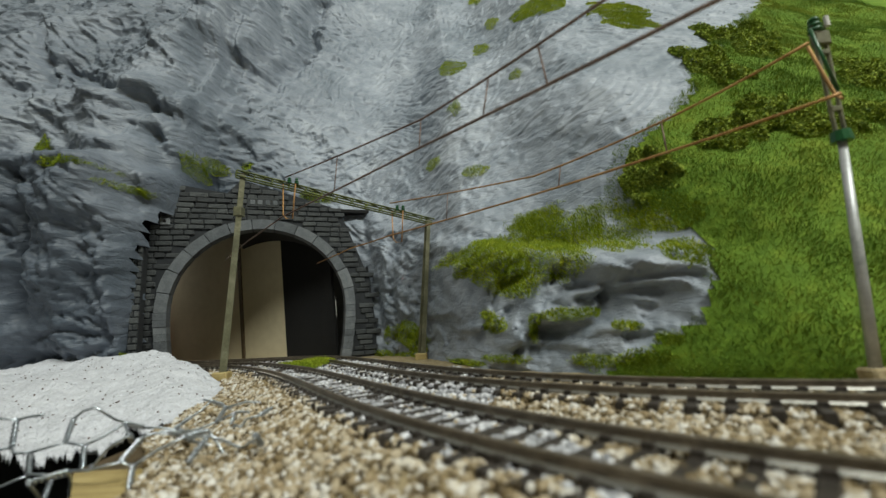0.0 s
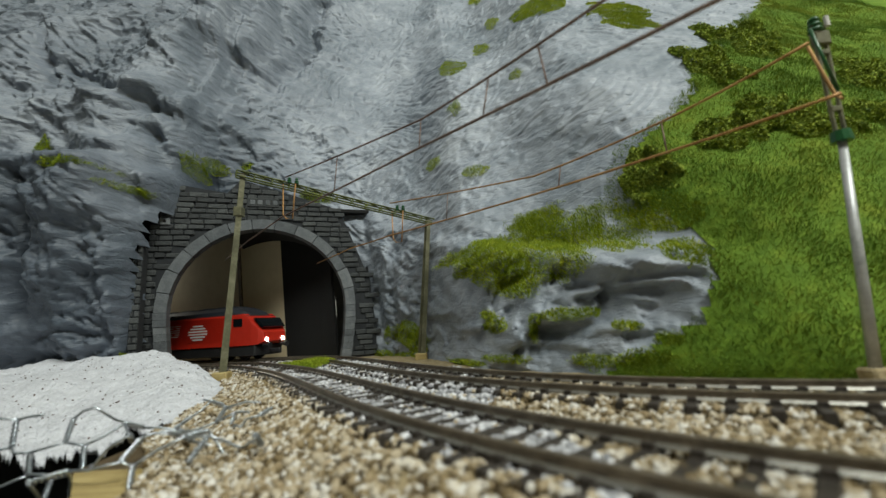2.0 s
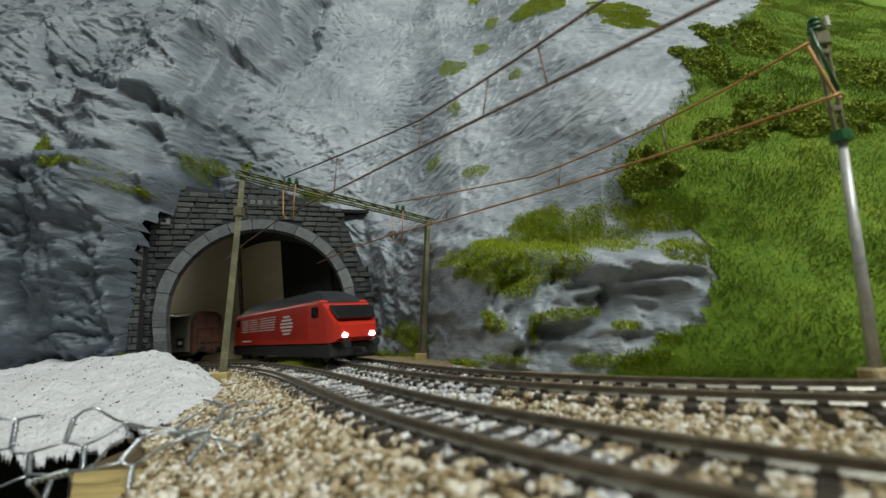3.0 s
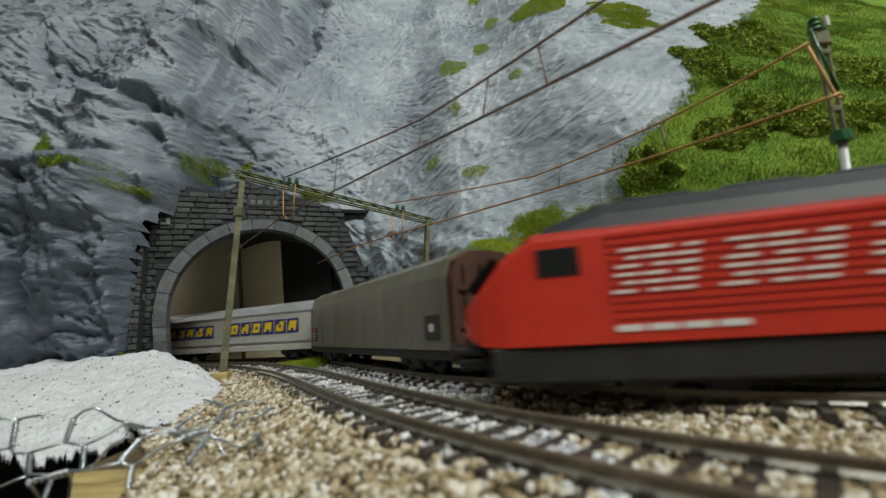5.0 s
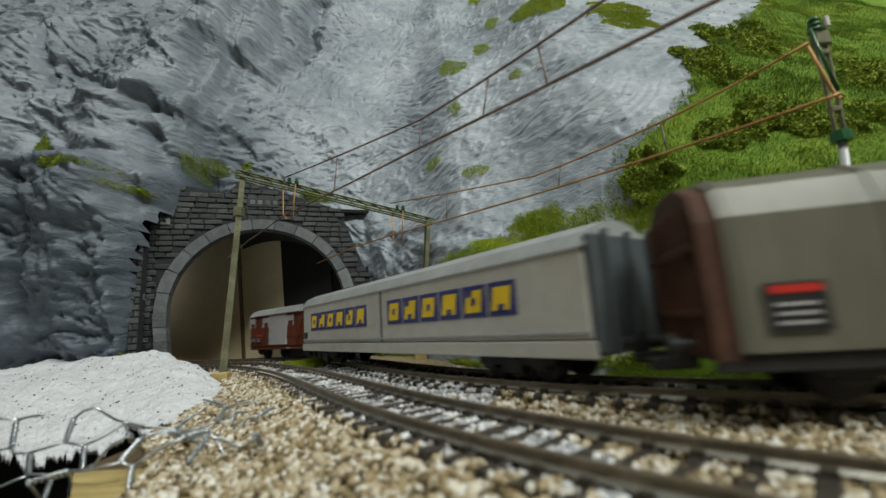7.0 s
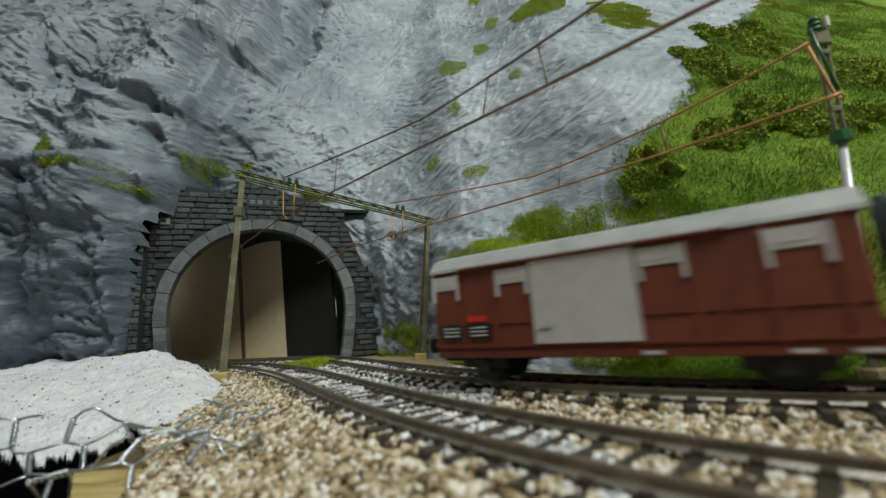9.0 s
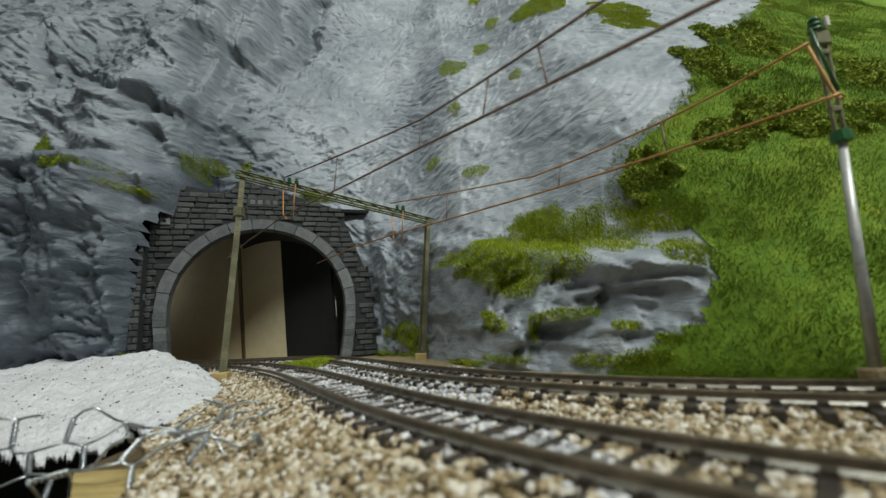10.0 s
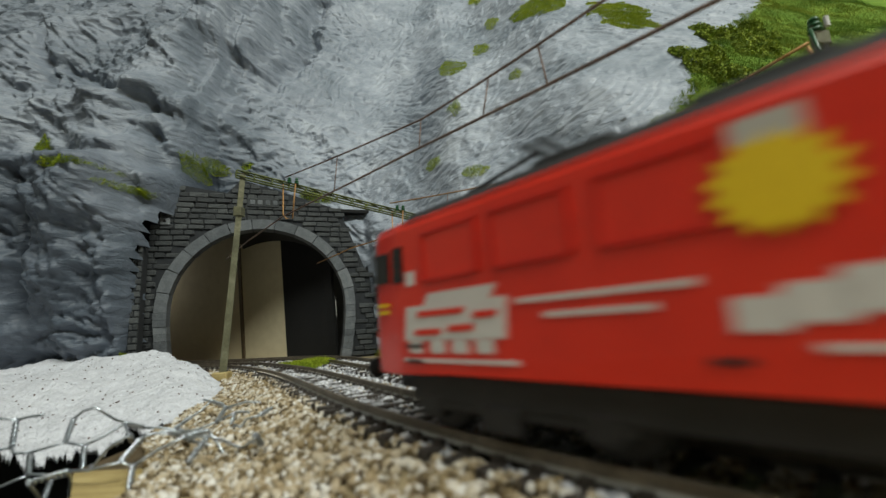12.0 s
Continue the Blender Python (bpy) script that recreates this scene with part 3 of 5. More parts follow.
def bed_height(x, y):
    d1, d2 = nearest(NEAR, x, y), nearest(FAR, x, y)
    h = -0.0050 + 0 * x
    h = h - 0.0065 * sstep(0.019, 0.045, -d1)
    h = h - 0.0012 * (sstep(0.013, 0.022, d1) * sstep(0.013, 0.022, -d2))
    return h + 0.0006 * fbm(x * 120, y * 120, 3, 0.5, 9.0)


def on_board(x, y):
    return (x > -0.066 - 0.034 * sstep(0.085, 0.15, y) - 0.35 * np.maximum(y - 0.15, 0) - 0.5 * np.maximum(y - 0.21, 0))


def build_ground():
    st = 0.003
    xs, ys = np.arange(-0.75, 0.75, st), np.arange(-0.55, 0.62, st)
    gx, gy = np.meshgrid(xs, ys)
    gz = bed_height(gx.ravel(), gy.ravel())
    ok = on_board(gx[:-1, :-1], gy[:-1, :-1]) | (gy[:-1, :-1] > 0.30)
    n = len(xs)
    idx = (np.arange(len(ys) - 1)[:, None] * n + np.arange(n - 1)[None, :])[ok]
    faces = np.stack([idx, idx + 1, idx + 1 + n, idx + n], 1)
    verts = np.stack([gx.ravel(), gy.ravel(), gz], 1)
    used = np.unique(faces)
    back = np.full(len(verts), -1)
    back[used] = np.arange(len(used))
    ob = mesh_object("ground", verts[used], back[faces], BEDMAT, smooth=True)
    ext = mesh_object("ground", [(0.74, -0.5, -0.0053), (1.6, -0.5, -0.0053), (1.6, 0.9, -0.0053), (0.74, 0.9, -0.0053)], [(0, 1, 2, 3)], BEDMAT)
    tagged(ext, "grit covered trackbed beyond the hill", "ground", kind="structure")
    return tagged(ob, "grit covered trackbed of the model railway layout", "ground", kind="structure")


build_ground()


def scatter_ballast():
    n = 125000
    x, y = RNG.uniform(-0.18, 0.24, n), RNG.uniform(0.03, 0.36, n)
    # more chips packed between the sleepers
    for track in (NEAR, FAR):
        m = 17000
        xs, ys, _ = spot(track, RNG.uniform(-0.1, 0.36, m), RNG.uniform(-0.0145, 0.0145, m))
        x, y = np.concatenate([x, xs]), np.concatenate([y, ys])
    n = len(x)
    d = np.hypot(x, y)
    ok = on_board(x, y) & (d > 0.034) & (np.abs(x / np.maximum(y, 0.02)) < 1.5) & (RNG.uniform(0, 1, n) < np.clip(1.2 - (d - 0.1) * 1.2, 0.5, 1))
    x, y = x[ok], y[ok]
    d1, d2 = nearest(NEAR, x, y), nearest(FAR, x, y)
    ok = (d2 < 0.026)
    x, y, d1, d2 = x[ok], y[ok], d1[ok], d2[ok]
    z = bed_height(x, y) + 0.0008
    between = (np.abs(d1) < 0.0145) | (np.abs(d2) < 0.0145)
    rail = (np.abs(np.abs(d1) - GAUGE / 2) < 0.0016) | (np.abs(np.abs(d2) - GAUGE / 2) < 0.0016)
    z = z + 0.0010 * between
    size = RNG.uniform(0.0005, 0.0013, len(x)) * np.where(between, 0.85, 1.0)
    grey = ((x + 0.35 * y < 0.045) & (np.abs(d1) < 0.012)) | ((d1 > 0.009) & (x < 0.012 + 0.006 * vnoise(x * 60, y * 60)))
    grey &= RNG.uniform(0, 1, len(x)) < 0.9
    tie = np.zeros(len(x), bool)
    for track, dd in ((NEAR, d1), (FAR, d2)):
        i = np.arange(1200, 3000, 2)
        near = np.abs(dd) < 0.0155
        k = np.array([i[np.argmin((px - track[0][i]) ** 2 + (py - track[1][i]) ** 2)] for px, py in zip(x[near], y[near])])
        ph = (SPOTS[k] + 0.42 + 0.00345) % 0.0069 - 0.00345
        tie[near] |= np.abs(ph) < 0.0014
    keep = ~rail & ~(tie & (RNG.uniform(0, 1, len(x)) < 0.2 + 0.65 * sstep(0.22, 0.12, y))) & (RNG.uniform(0, 1, len(x)) < np.where(between, 0.9, 1.0))
    for sel, m, name, lab in ((keep & grey, GREYSTONE, "grey_ballast", "light grey crushed ballast chips between the rails"),
                              (keep & ~grey, STONE, "ballast", "loose cream and brown crushed ballast chips")):
        stones(name, x[sel], y[sel], z[sel], size[sel], m, lab)


scatter_ballast()


# ---- tracks ----
def build_track(name, track, s0, s1, label):
    root = tagged(new(name), label, "railway track")
    for side in (1, -1):
        bm = bmesh.new()
        prof = [(-.0004, -.0020), (.0004, -.0020), (.0003, -.0008), (.00055, -.0006), (.00055, -.0001), (.00042, 0),
                (-.00042, 0), (-.00055, -.0001), (-.00055, -.0006), (-.0003, -.0008)]
        rings = []
        for s in np.arange(s0, s1, 0.006):
            ring = []
            for o, z in prof:
                x, y, a = spot(track, s, side * (GAUGE / 2 + 0.00055) + o)
                ring.append((x, y, z))
            rings.append(ring)
        loft(bm, rings)
        rail = part("rail", bm, RAIL, root)
        bm = bmesh.new()
        foot = [(-.00075, -.0023), (.00075, -.0023), (.00075, -.0021), (.00034, -.0016), (-.00034, -.0016), (-.00075, -.0021)]
        rings = []
        for s in np.arange(s0, s1, 0.006):
            rings.append([(*spot(track, s, side * (GAUGE / 2 + 0.00055) + o)[:2], z) for o, z in foot])
        loft(bm, rings)
        part("rail_foot", bm, RAILFOOT, rail, "bright bare rail foot")
    bm = bmesh.new()
    box(bm, -0.0012, 0.0012, -0.0150, 0.0150, -0.0052, -0.0023, 0.0003)
    for sy in (-1, 1):
        for o in (-0.0021, 0.0021):
            yy = sy * (GAUGE / 2 + 0.00075) + o
            box(bm, -0.0009, 0.0009, yy - 0.0006, yy + 0.0006, -0.0024, -0.0014)
    first = part("sleeper", bm, SLEEPER, root)
    for i, s in enumerate(np.arange(s0, s1, 0.0069)):
        x, y, a = spot(track, s)
        ob = first if i == 0 else new("sleeper", first.data)
        ob.parent = root
        ob.matrix_basis = pose(x, y, 0, 0, 0, math.degrees(a))
    return root


build_track("railway_track", NEAR, -0.24, 0.95, "weathered nickel rails on dark plastic sleepers, curving to the tunnel")
build_track("railway_track", FAR, -0.42, 1.3, "weathered nickel rails on dark sleepers along the hillside")


# ---- tunnel portal ----
def build_portal():
    root = tagged(new("tunnel_portal"), "dark grey cast masonry tunnel portal with a rounded stone ring", "tunnel portal")
    root.matrix_world = PM
    th = 0.012

    def top(u):
        if u < -0.0235:
            return 0.1415 - 0.15 * (u + 0.065) - max(0.0, -0.070 - u) * 4.0
        return 0.1500 - 0.29 * (u + 0.0235) - max(0.0, u - 0.062) * 2.2

    # backing with the opening cut through
    bm = bmesh.new()
    n = 40
    inner = [arch_point(i / n, AR + 0.0005) for i in range(n + 1)]
    outer = []
    for i, (u, w) in enumerate(inner):
        k = i / n
        if k < 0.30:
            outer.append((-0.0795, -0.012 + k / 0.30 * 0.118))
        elif k > 0.70:
            outer.append((0.0915 - 0.10 * max(0.0, (1 - k) / 0.30 * 0.09 - 0.03), -0.012 + (1 - k) / 0.30 * 0.094))
        else:
            uu = -0.0795 + (k - 0.30) / 0.40 * 0.165
            outer.append((uu, top(uu)))
    for v0, v1 in ((0.0, -th),):
        fi = [bm.verts.new((u, v0, w)) for u, w in inner]
        fo = [bm.verts.new((u, v0, w)) for u, w in outer]
        bi = [bm.verts.new((u, v1, w)) for u, w in inner]
        bo = [bm.verts.new((u, v1, w)) for u, w in outer]
        for i in range(n):
            bm.faces.new((fi[i], fi[i + 1], fo[i + 1], fo[i]))
            bm.faces.new((bi[i], bo[i], bo[i + 1], bi[i + 1]))
            bm.faces.new((fi[i], bi[i], bi[i + 1], fi[i + 1]))
            bm.faces.new((fo[i], fo[i + 1], bo[i + 1], bo[i]))
    part("wall", bm, JOINT, root)
    # ring stones
    ns = 33
    for i in range(ns):
        bm = bmesh.new()
        a0, a1 = (i + 0.018) / ns, (i + 0.982) / ns
        rin, rout = AR - 0.0012, AR + 0.0072 + random.uniform(-0.0004, 0.0004)
        vo = 0.0042 + random.uniform(-0.0004, 0.0004)
        rings = []
        for a in (a0, (a0 + a1) / 2, a1):
            p, q = arch_point(a, rin), arch_point(a, rout)
            rings.append([(p[0], -0.008, p[1]), (p[0], vo, p[1]), (q[0], vo, q[1]), (q[0], -0.002, q[1])])
        loft(bm, rings)
        part("ring_stone", bm, RING, root)
    # courses of bricks round the ring
    shapes = {}
    w, row = -0.008, 0
    while w < 0.15:
        u = -0.0805
        while u < 0.092:
            ln = random.choice((0.0075, 0.0095, 0.0115, 0.0135)) if u > -0.0804 else (0.0042, 0.0066)[row % 2]
            c = u + ln / 2
            free = not in_arch(c, w + 0.002, AR + 0.0085) and not in_arch(u, w + 0.002, AR + 0.0065) and not in_arch(u + ln, w + 0.002, AR + 0.0065)
            if free and w + 0.003 < top(c) + random.uniform(-0.002, 0.001) and c - ln / 2 > -0.0815 and c < 0.0915 - 0.12 * max(0, w - 0.03):
                k = (round(ln, 4), random.randrange(3))
                if k not in shapes:
                    bm = bmesh.new()
                    vs = box(bm, -ln / 2 + 0.0003, ln / 2 - 0.0003, -0.001, 0.0013, 0.0, 0.0038, 0.0006)
                    for v in bm.verts:
                        v.co += Vector((random.uniform(-1, 1), random.uniform(-1, 1), random.uniform(-1, 1))) * 0.00028
                    ob = part("brick", bm, BRICK, root)
                    shapes[k] = ob.data
                else:
                    ob = new("brick", shapes[k])
                    ob.parent = root
                ob.location = (c, random.uniform(-0.0004, 0.0006), w)
            u += ln
        w += 0.0045
        row += 1
    # narrow pier of the wing wall beside the ring
    bm = bmesh.new()
    box(bm, -0.0835, -0.0778, 0.008, 0.0205, -0.012, 0.0875, 0.0006)
    pier = part("pier", bm, JOINT, root)
    w, flip = -0.008, 0
    while w < 0.084:
        cuts = (-0.0836, -0.0776) if flip else (-0.0836, -0.0810, -0.0776)
        for ua, ub in zip(cuts[:-1], cuts[1:]):
            bm = bmesh.new()
            box(bm, ua + 0.0003, ub - 0.0003, 0.0195, 0.0217 + random.uniform(-0.0004, 0.0004), w, w + 0.0039, 0.0005)
            part("pier_brick", bm, BRICK, pier)
        w, flip = w + 0.0045, 1 - flip
    # drain stone and date plate
    bm = bmesh.new()
    box(bm, -0.0735, -0.0665, 0.0, 0.0034, 0.1070, 0.1130, 0.0008)
    drain = part("drain_stone", bm, RING, root, "grey stone block with a drain hole")
    bm = bmesh.new()
    rod(bm, (-0.0700, 0.0030, 0.1102), (-0.0700, 0.0037, 0.1102), 0.0012, n=10)
    part("drain_hole", bm, BLACKCARD, drain)
    bm = bmesh.new()
    box(bm, -0.0130, 0.0120, 0.0, 0.0024, 0.1245, 0.1320, 0.0005)
    sign = part("date_plate", bm, BRICK, root, "worn stone plate with raised unreadable figures")
    for k in range(4):
        bm = bmesh.new()
        box(bm, -0.0105 + k * 0.0058, -0.0067 + k * 0.0058, 0.0022, 0.0029, 0.1262, 0.1304, 0.0004)
        part("figure_bar", bm, RING, sign)
    return root


build_portal()


# ---- tunnel inside ----
def build_tunnel():
    root = tagged(new("tunnel_lining"), "hollow tunnel inside, black near the mouth and bare beige card beyond", "tunnel lining", kind="structure")
    # black arch behind the portal, open to the side of the bend
    bm = bmesh.new()
    ks = np.linspace(0.46, 1.0, 26)
    rings = []
    for v in (-0.0125, -0.03, -0.06, -0.085):
        ring = [PM @ Vector((u, v, w)) for u, w in (arch_point(k, AR + 0.0015) for k in ks)]
        rings.append(ring + [PM @ Vector((u, v, w)) for u, w in (arch_point(k, AR + 0.0045) for k in ks[::-1])])
    loft(bm, rings)
    part("black_lining", bm, BLACKCARD, root)
    # beige card round the outside of the bend, with its rib
    ss = np.arange(-0.055, -0.56, -0.015)

    def curtain(name, off, thick, z0, z1, rows, material):
        bm = bmesh.new()
        loft(bm, [[(*spot(FAR, s, off)[:2], z0), (*spot(FAR, s, off + thick)[:2], z0), (*spot(FAR, s, off + thick - 0.012)[:2], z1), (*spot(FAR, s, off - 0.012)[:2], z1)] for s in rows])
        return part(name, bm, material, root)
    curtain("black_wall", 0.040, 0.003, -0.012, 0.125, np.linspace(-0.040, -0.090, 9), BLACKCARD)
    curtain("beige_wall", 0.040, 0.003, -0.012, 0.125, np.linspace(-0.090, -0.56, 30), TUNNELW)
    curtain("rib", 0.0385, 0.002, -0.012, 0.122, (-0.140, -0.1435), DARKWOOD)
    bm = bmesh.new()
    loft(bm, [[(*spot(FAR, s, 0.034)[:2], 0.121), (*spot(FAR, s, -0.030)[:2], 0.118), (*spot(FAR, s, -0.030)[:2], 0.124), (*spot(FAR, s, 0.034)[:2], 0.126)] for s in ss[2:]])
    part("roof_card", bm, BLACKCARD, root)
    # Unseen black side and end cards, added to keep room light out.
    bm = bmesh.new()
    loft(bm, [[(x, y, -0.012), (x, y + 0.003, -0.012), (x, y + 0.003, 0.128), (x, y, 0.128)] for x, y in ((-0.226, 0.336), (-0.30, 0.350), (-0.62, 0.44))])
    part("inner_light_block", bm, BLACKCARD, root)
    bm = bmesh.new()
    loft(bm, [[(x, y, -0.012), (x, y + 0.2, -0.012), (x, y + 0.2, 0.128), (x, y, 0.128)] for x, y in ((-0.60, 0.43), (-0.603, 0.43))])
    part("end_wall", bm, BLACKCARD, root)
    # Added cover, out of sight, that blocks light from above the tunnel.
    bm = bmesh.new()
    plan = ((-0.62, 0.385), (-0.222, 0.328), (-0.07, 0.388), (-0.05, 0.64), (-0.62, 0.64))
    loft(bm, [[(x, y, z) for x, y in plan] for z in (0.129, 0.132)])
    part("lid_light_block", bm, BLACKCARD, root)
    return root


build_tunnel()


# ---- white plaster cloth, board edge and wire mesh ----
def build_plaster():
    nu, nv = 150, 90
    top = [(-0.75, 0.32, 0.014), (-0.304, 0.287, 0.0101), (-0.245, 0.279, 0.0101), (-0.180, 0.268, 0.0125), (-0.1125, 0.225, -0.0085)]
    low = [(-0.40, 0.14, -0.028), (-0.156, 0.15, -0.0167), (-0.134, 0.152, -0.0185), (-0.1155, 0.172, -0.0148), (-0.1036, 0.210, -0.0095)]
    ks = [0, 0.35, 0.6, 0.82, 1.0]

    def along(pts, u):
        return [float(np.interp(u, ks, [p[i] for p in pts])) for i in range(3)]
    v, f = [], []
    for layer in (0.0, -0.0022):
        for i in range(nu + 1):
            u = i / nu
            a, b = along(top, u), along(low, u)
            for j in range(nv + 1):
                t = j / nv * (1 + 0.06 * float(fbm(np.array(u * 30), np.array(3.3), 4, 0.7)))
                x, y, z = (a[k] + (b[k] - a[k]) * t for k in range(3))
                z += 0.003 * math.sin(math.pi * min(t, 1)) + 0.0026 * float(fbm(np.array(x * 34), np.array(y * 34), 5, 0.62, 2.0)) + layer
                v.append((x, y, z))
    m, off = nv + 1, (nu + 1) * (nv + 1)
    for i in range(nu):
        for j in range(nv):
            q = i * m + j
            f.append((q, q + 1, q + m + 1, q + m))
            f.append((off + q, off + q + m, off + q + m + 1, off + q + 1))
        f.append((i * m + nv, off + i * m + nv, off + (i + 1) * m + nv, (i + 1) * m + nv))
    for j in range(nv):
        q = nu * m + j
        f.append((q, q + 1, off + q + 1, off + q))
    return tagged(mesh_object("plaster_cloth", v, f, PLASTER, smooth=True), "white unpainted plaster cloth sloping below the rock, frayed edge", "plaster cloth")


build_plaster()


def scatter_crumbs():
    """Brown crumbs and pits of dirt lying on the plaster cloth."""
    n = 330
    x, y = RNG.uniform(-0.30, -0.115, n), RNG.uniform(0.155, 0.275, n)
    cloth = bpy.data.objects["plaster_cloth"].data
    co = np.empty(len(cloth.vertices) * 3, np.float32)
    cloth.vertices.foreach_get("co", co)
    co = co.reshape(-1, 3)[:len(co) // 6]
    near = np.array([np.argmin((co[:, 0] - a) ** 2 + (co[:, 1] - b) ** 2) for a, b in zip(x, y)])
    at = co[near]
    stones("crumbs", at[:, 0], at[:, 1], at[:, 2] + 0.0001, RNG.uniform(0.0002, 0.0006, n), RUST, "small brown crumbs scattered on the white plaster")


scatter_crumbs()


def build_board():
    bm = bmesh.new()
    rings = []
    for x, y in ((-0.0795, -0.1), (-0.0800, 0.0920), (-0.0955, 0.1100)):
        rings.append([(x, y, -0.0120), (0.02, y, -0.0140), (0.02, y, -0.034), (x, y, -0.034)])
    loft(bm, rings)
    root = tagged(part("trackbed_board", bm, WOOD), "pale wooden trackbed board with a sawn edge", "board")
    bm = bmesh.new()
    loft(bm, [[(x, y, -0.0122), (x + 0.05, y, -0.0142), (x + 0.05, y, -0.0215), (x, y, -0.0185)] for x, y in ((-0.0965, 0.1102), (-0.0970, 0.125), (-0.0990, 0.175), (-0.1030, 0.20))])
    part("edge_strip", bm, DARKWOOD, root, "dark stained wooden strip")
    return root


build_board()


def helix(a, b, r, turns, phase, n=26):
    a, b = Vector(a), Vector(b)
    d = (b - a).normalized()
    e1 = d.cross(Vector((0.3, 1, 0.2))).normalized()
    e2 = d.cross(e1)
    return [a.lerp(b, i / n) + r * (math.cos(phase + turns * 2 * math.pi * i / n) * e1 + math.sin(phase + turns * 2 * math.pi * i / n) * e2) for i in range(n + 1)]


def build_wire_mesh():
    """Hexagonal wire netting, cut off raggedly, crumpled over the edge of the board."""
    root = tagged(new("wire_netting"), "cut galvanised hexagonal wire netting crumpled over the board edge", "wire netting")
    rnd = random.Random(5)
    cell, tw = 0.0165, 0.0070
    nodes = {}

    def node(i, j, end):
        k = (i, j, end)
        if k not in nodes:
            u = i * cell * 0.5
            v = j * cell + (0.5 * cell if i % 2 else 0) + (tw if end else 0)
            x = -0.134 + 0.86 * u + 0.06 * v
            # stands up beside the board, lies crumpled over it
            lie = float(sstep(-0.0965, -0.088, x))
            y = (1 - lie) * (0.113 + 0.22 * v) + lie * (0.086 + 1.15 * (v + 0.012))
            z = (1 - lie) * (-0.0215 + 0.93 * v) + lie * (-0.0075 + 0.0030 * math.sin(v * 210 + u * 90))
            w = 0.0012 + 0.0014 * lie
            nodes[k] = Vector((x + rnd.uniform(-w, w), y + rnd.uniform(-w, w), z + rnd.uniform(-w, w)))
        return nodes[k]

    def gone(p):
        return p.x > -0.040 - 0.25 * (p.y - 0.1) or p.y > 0.158 or p.y < 0.082 or p.x < -0.14 or p.z > 0.0055 or p.z < -0.03
    for i in range(-6, 14):
        for j in range(-3, 5):
            a, b = node(i, j, 0), node(i, j, 1)
            if gone(a) or gone(b):
                continue
            for ph in (0, math.pi):
                tube_line("twist", helix(a, b, 0.00042, 3.2, ph), 0.00036, GALV, root, n=5)
            for di in (-1, 1):
                jj = j + (1 if i % 2 else 0)
                c = node(i + di, jj, 0)
                if gone(c) or rnd.random() < 0.08:
                    continue
                mid = b.lerp(c, 0.5) + Vector((rnd.uniform(-1, 1), rnd.uniform(-1, 1), rnd.uniform(-0.5, 1))) * 0.0012
                tube_line("wire", [b, b.lerp(mid, 0.5), mid, mid.lerp(c, 0.5), c], 0.00036, GALV, root, n=5)
    return root


build_wire_mesh()


# ---- catenary ----
def h_mast(name, base, top, w, d, material, label):
    """A tapered H-section mast on a small footing."""
    root = tagged(new(name), label, "catenary mast", "catenary masts")
    b, t = Vector(base), Vector(top)
    up = (t - b).normalized()
    ex = Vector((0.85, 0.5, 0))
    ex = (ex - up * ex.dot(up)).normalized()
    ey = up.cross(ex)
    bm = bmesh.new()
    fl = w * 0.18
    sec = [(-w, -d), (w, -d), (w, -d + fl), (fl / 2, -d + fl), (fl / 2, d - fl), (w, d - fl), (w, d), (-w, d), (-w, d - fl), (-fl / 2, d - fl), (-fl / 2, -d + fl), (-w, -d + fl)]
    loft(bm, [[p + ex * (x * k) + ey * (y * k) for x, y in sec] for p, k in ((b, 1.0), (t, 0.78))])
    part("post", bm, material, root)
    bm = bmesh.new()
    vs = box(bm, -0.0042, 0.0042, -0.0038, 0.0038, -0.006, 0.0042, 0.0006)
    bmesh.ops.transform(bm, matrix=Matrix.Translation(b), verts=bm.verts)
    part("footing", bm, WOOD, root, "small brown footing block")
    return root


def build_tuft():
    n = 5000
    ang, rad = RNG.uniform(0, 2 * math.pi, n), np.sqrt(RNG.uniform(0, 1, n))
    x, y = -0.097 + 0.019 * rad * np.cos(ang), 0.288 + 0.014 * rad * np.sin(ang)
    up = np.tile(np.array([[0.0, -0.2, 1.0]]), (n, 1))
    blades("grass_tuft", x, y, bed_height(x, y) + 0.001 + 0.003 * (1 - rad ** 2), up, 0.0032, 0.0002, MOSS, "yellow green grass tuft between the two tracks", "grass")


build_tuft()


ML, MLT = Vector((-0.1315, 0.245, -0.0047)), Vector((-0.122, 0.245, 0.119))
MR, MRT = Vector((-0.0203, 0.30, -0.0051)), Vector((-0.0099, 0.30, 0.0953))


def insulator(bm, p, h=0.004, r=0.0016):
    for k in range(3):
        rod(bm, p + Vector((0, 0, h * k / 3)), p + Vector((0, 0, h * (k + 0.7) / 3)), r * (1 - 0.12 * k), r * 0.75 * (1 - 0.12 * k), 8)


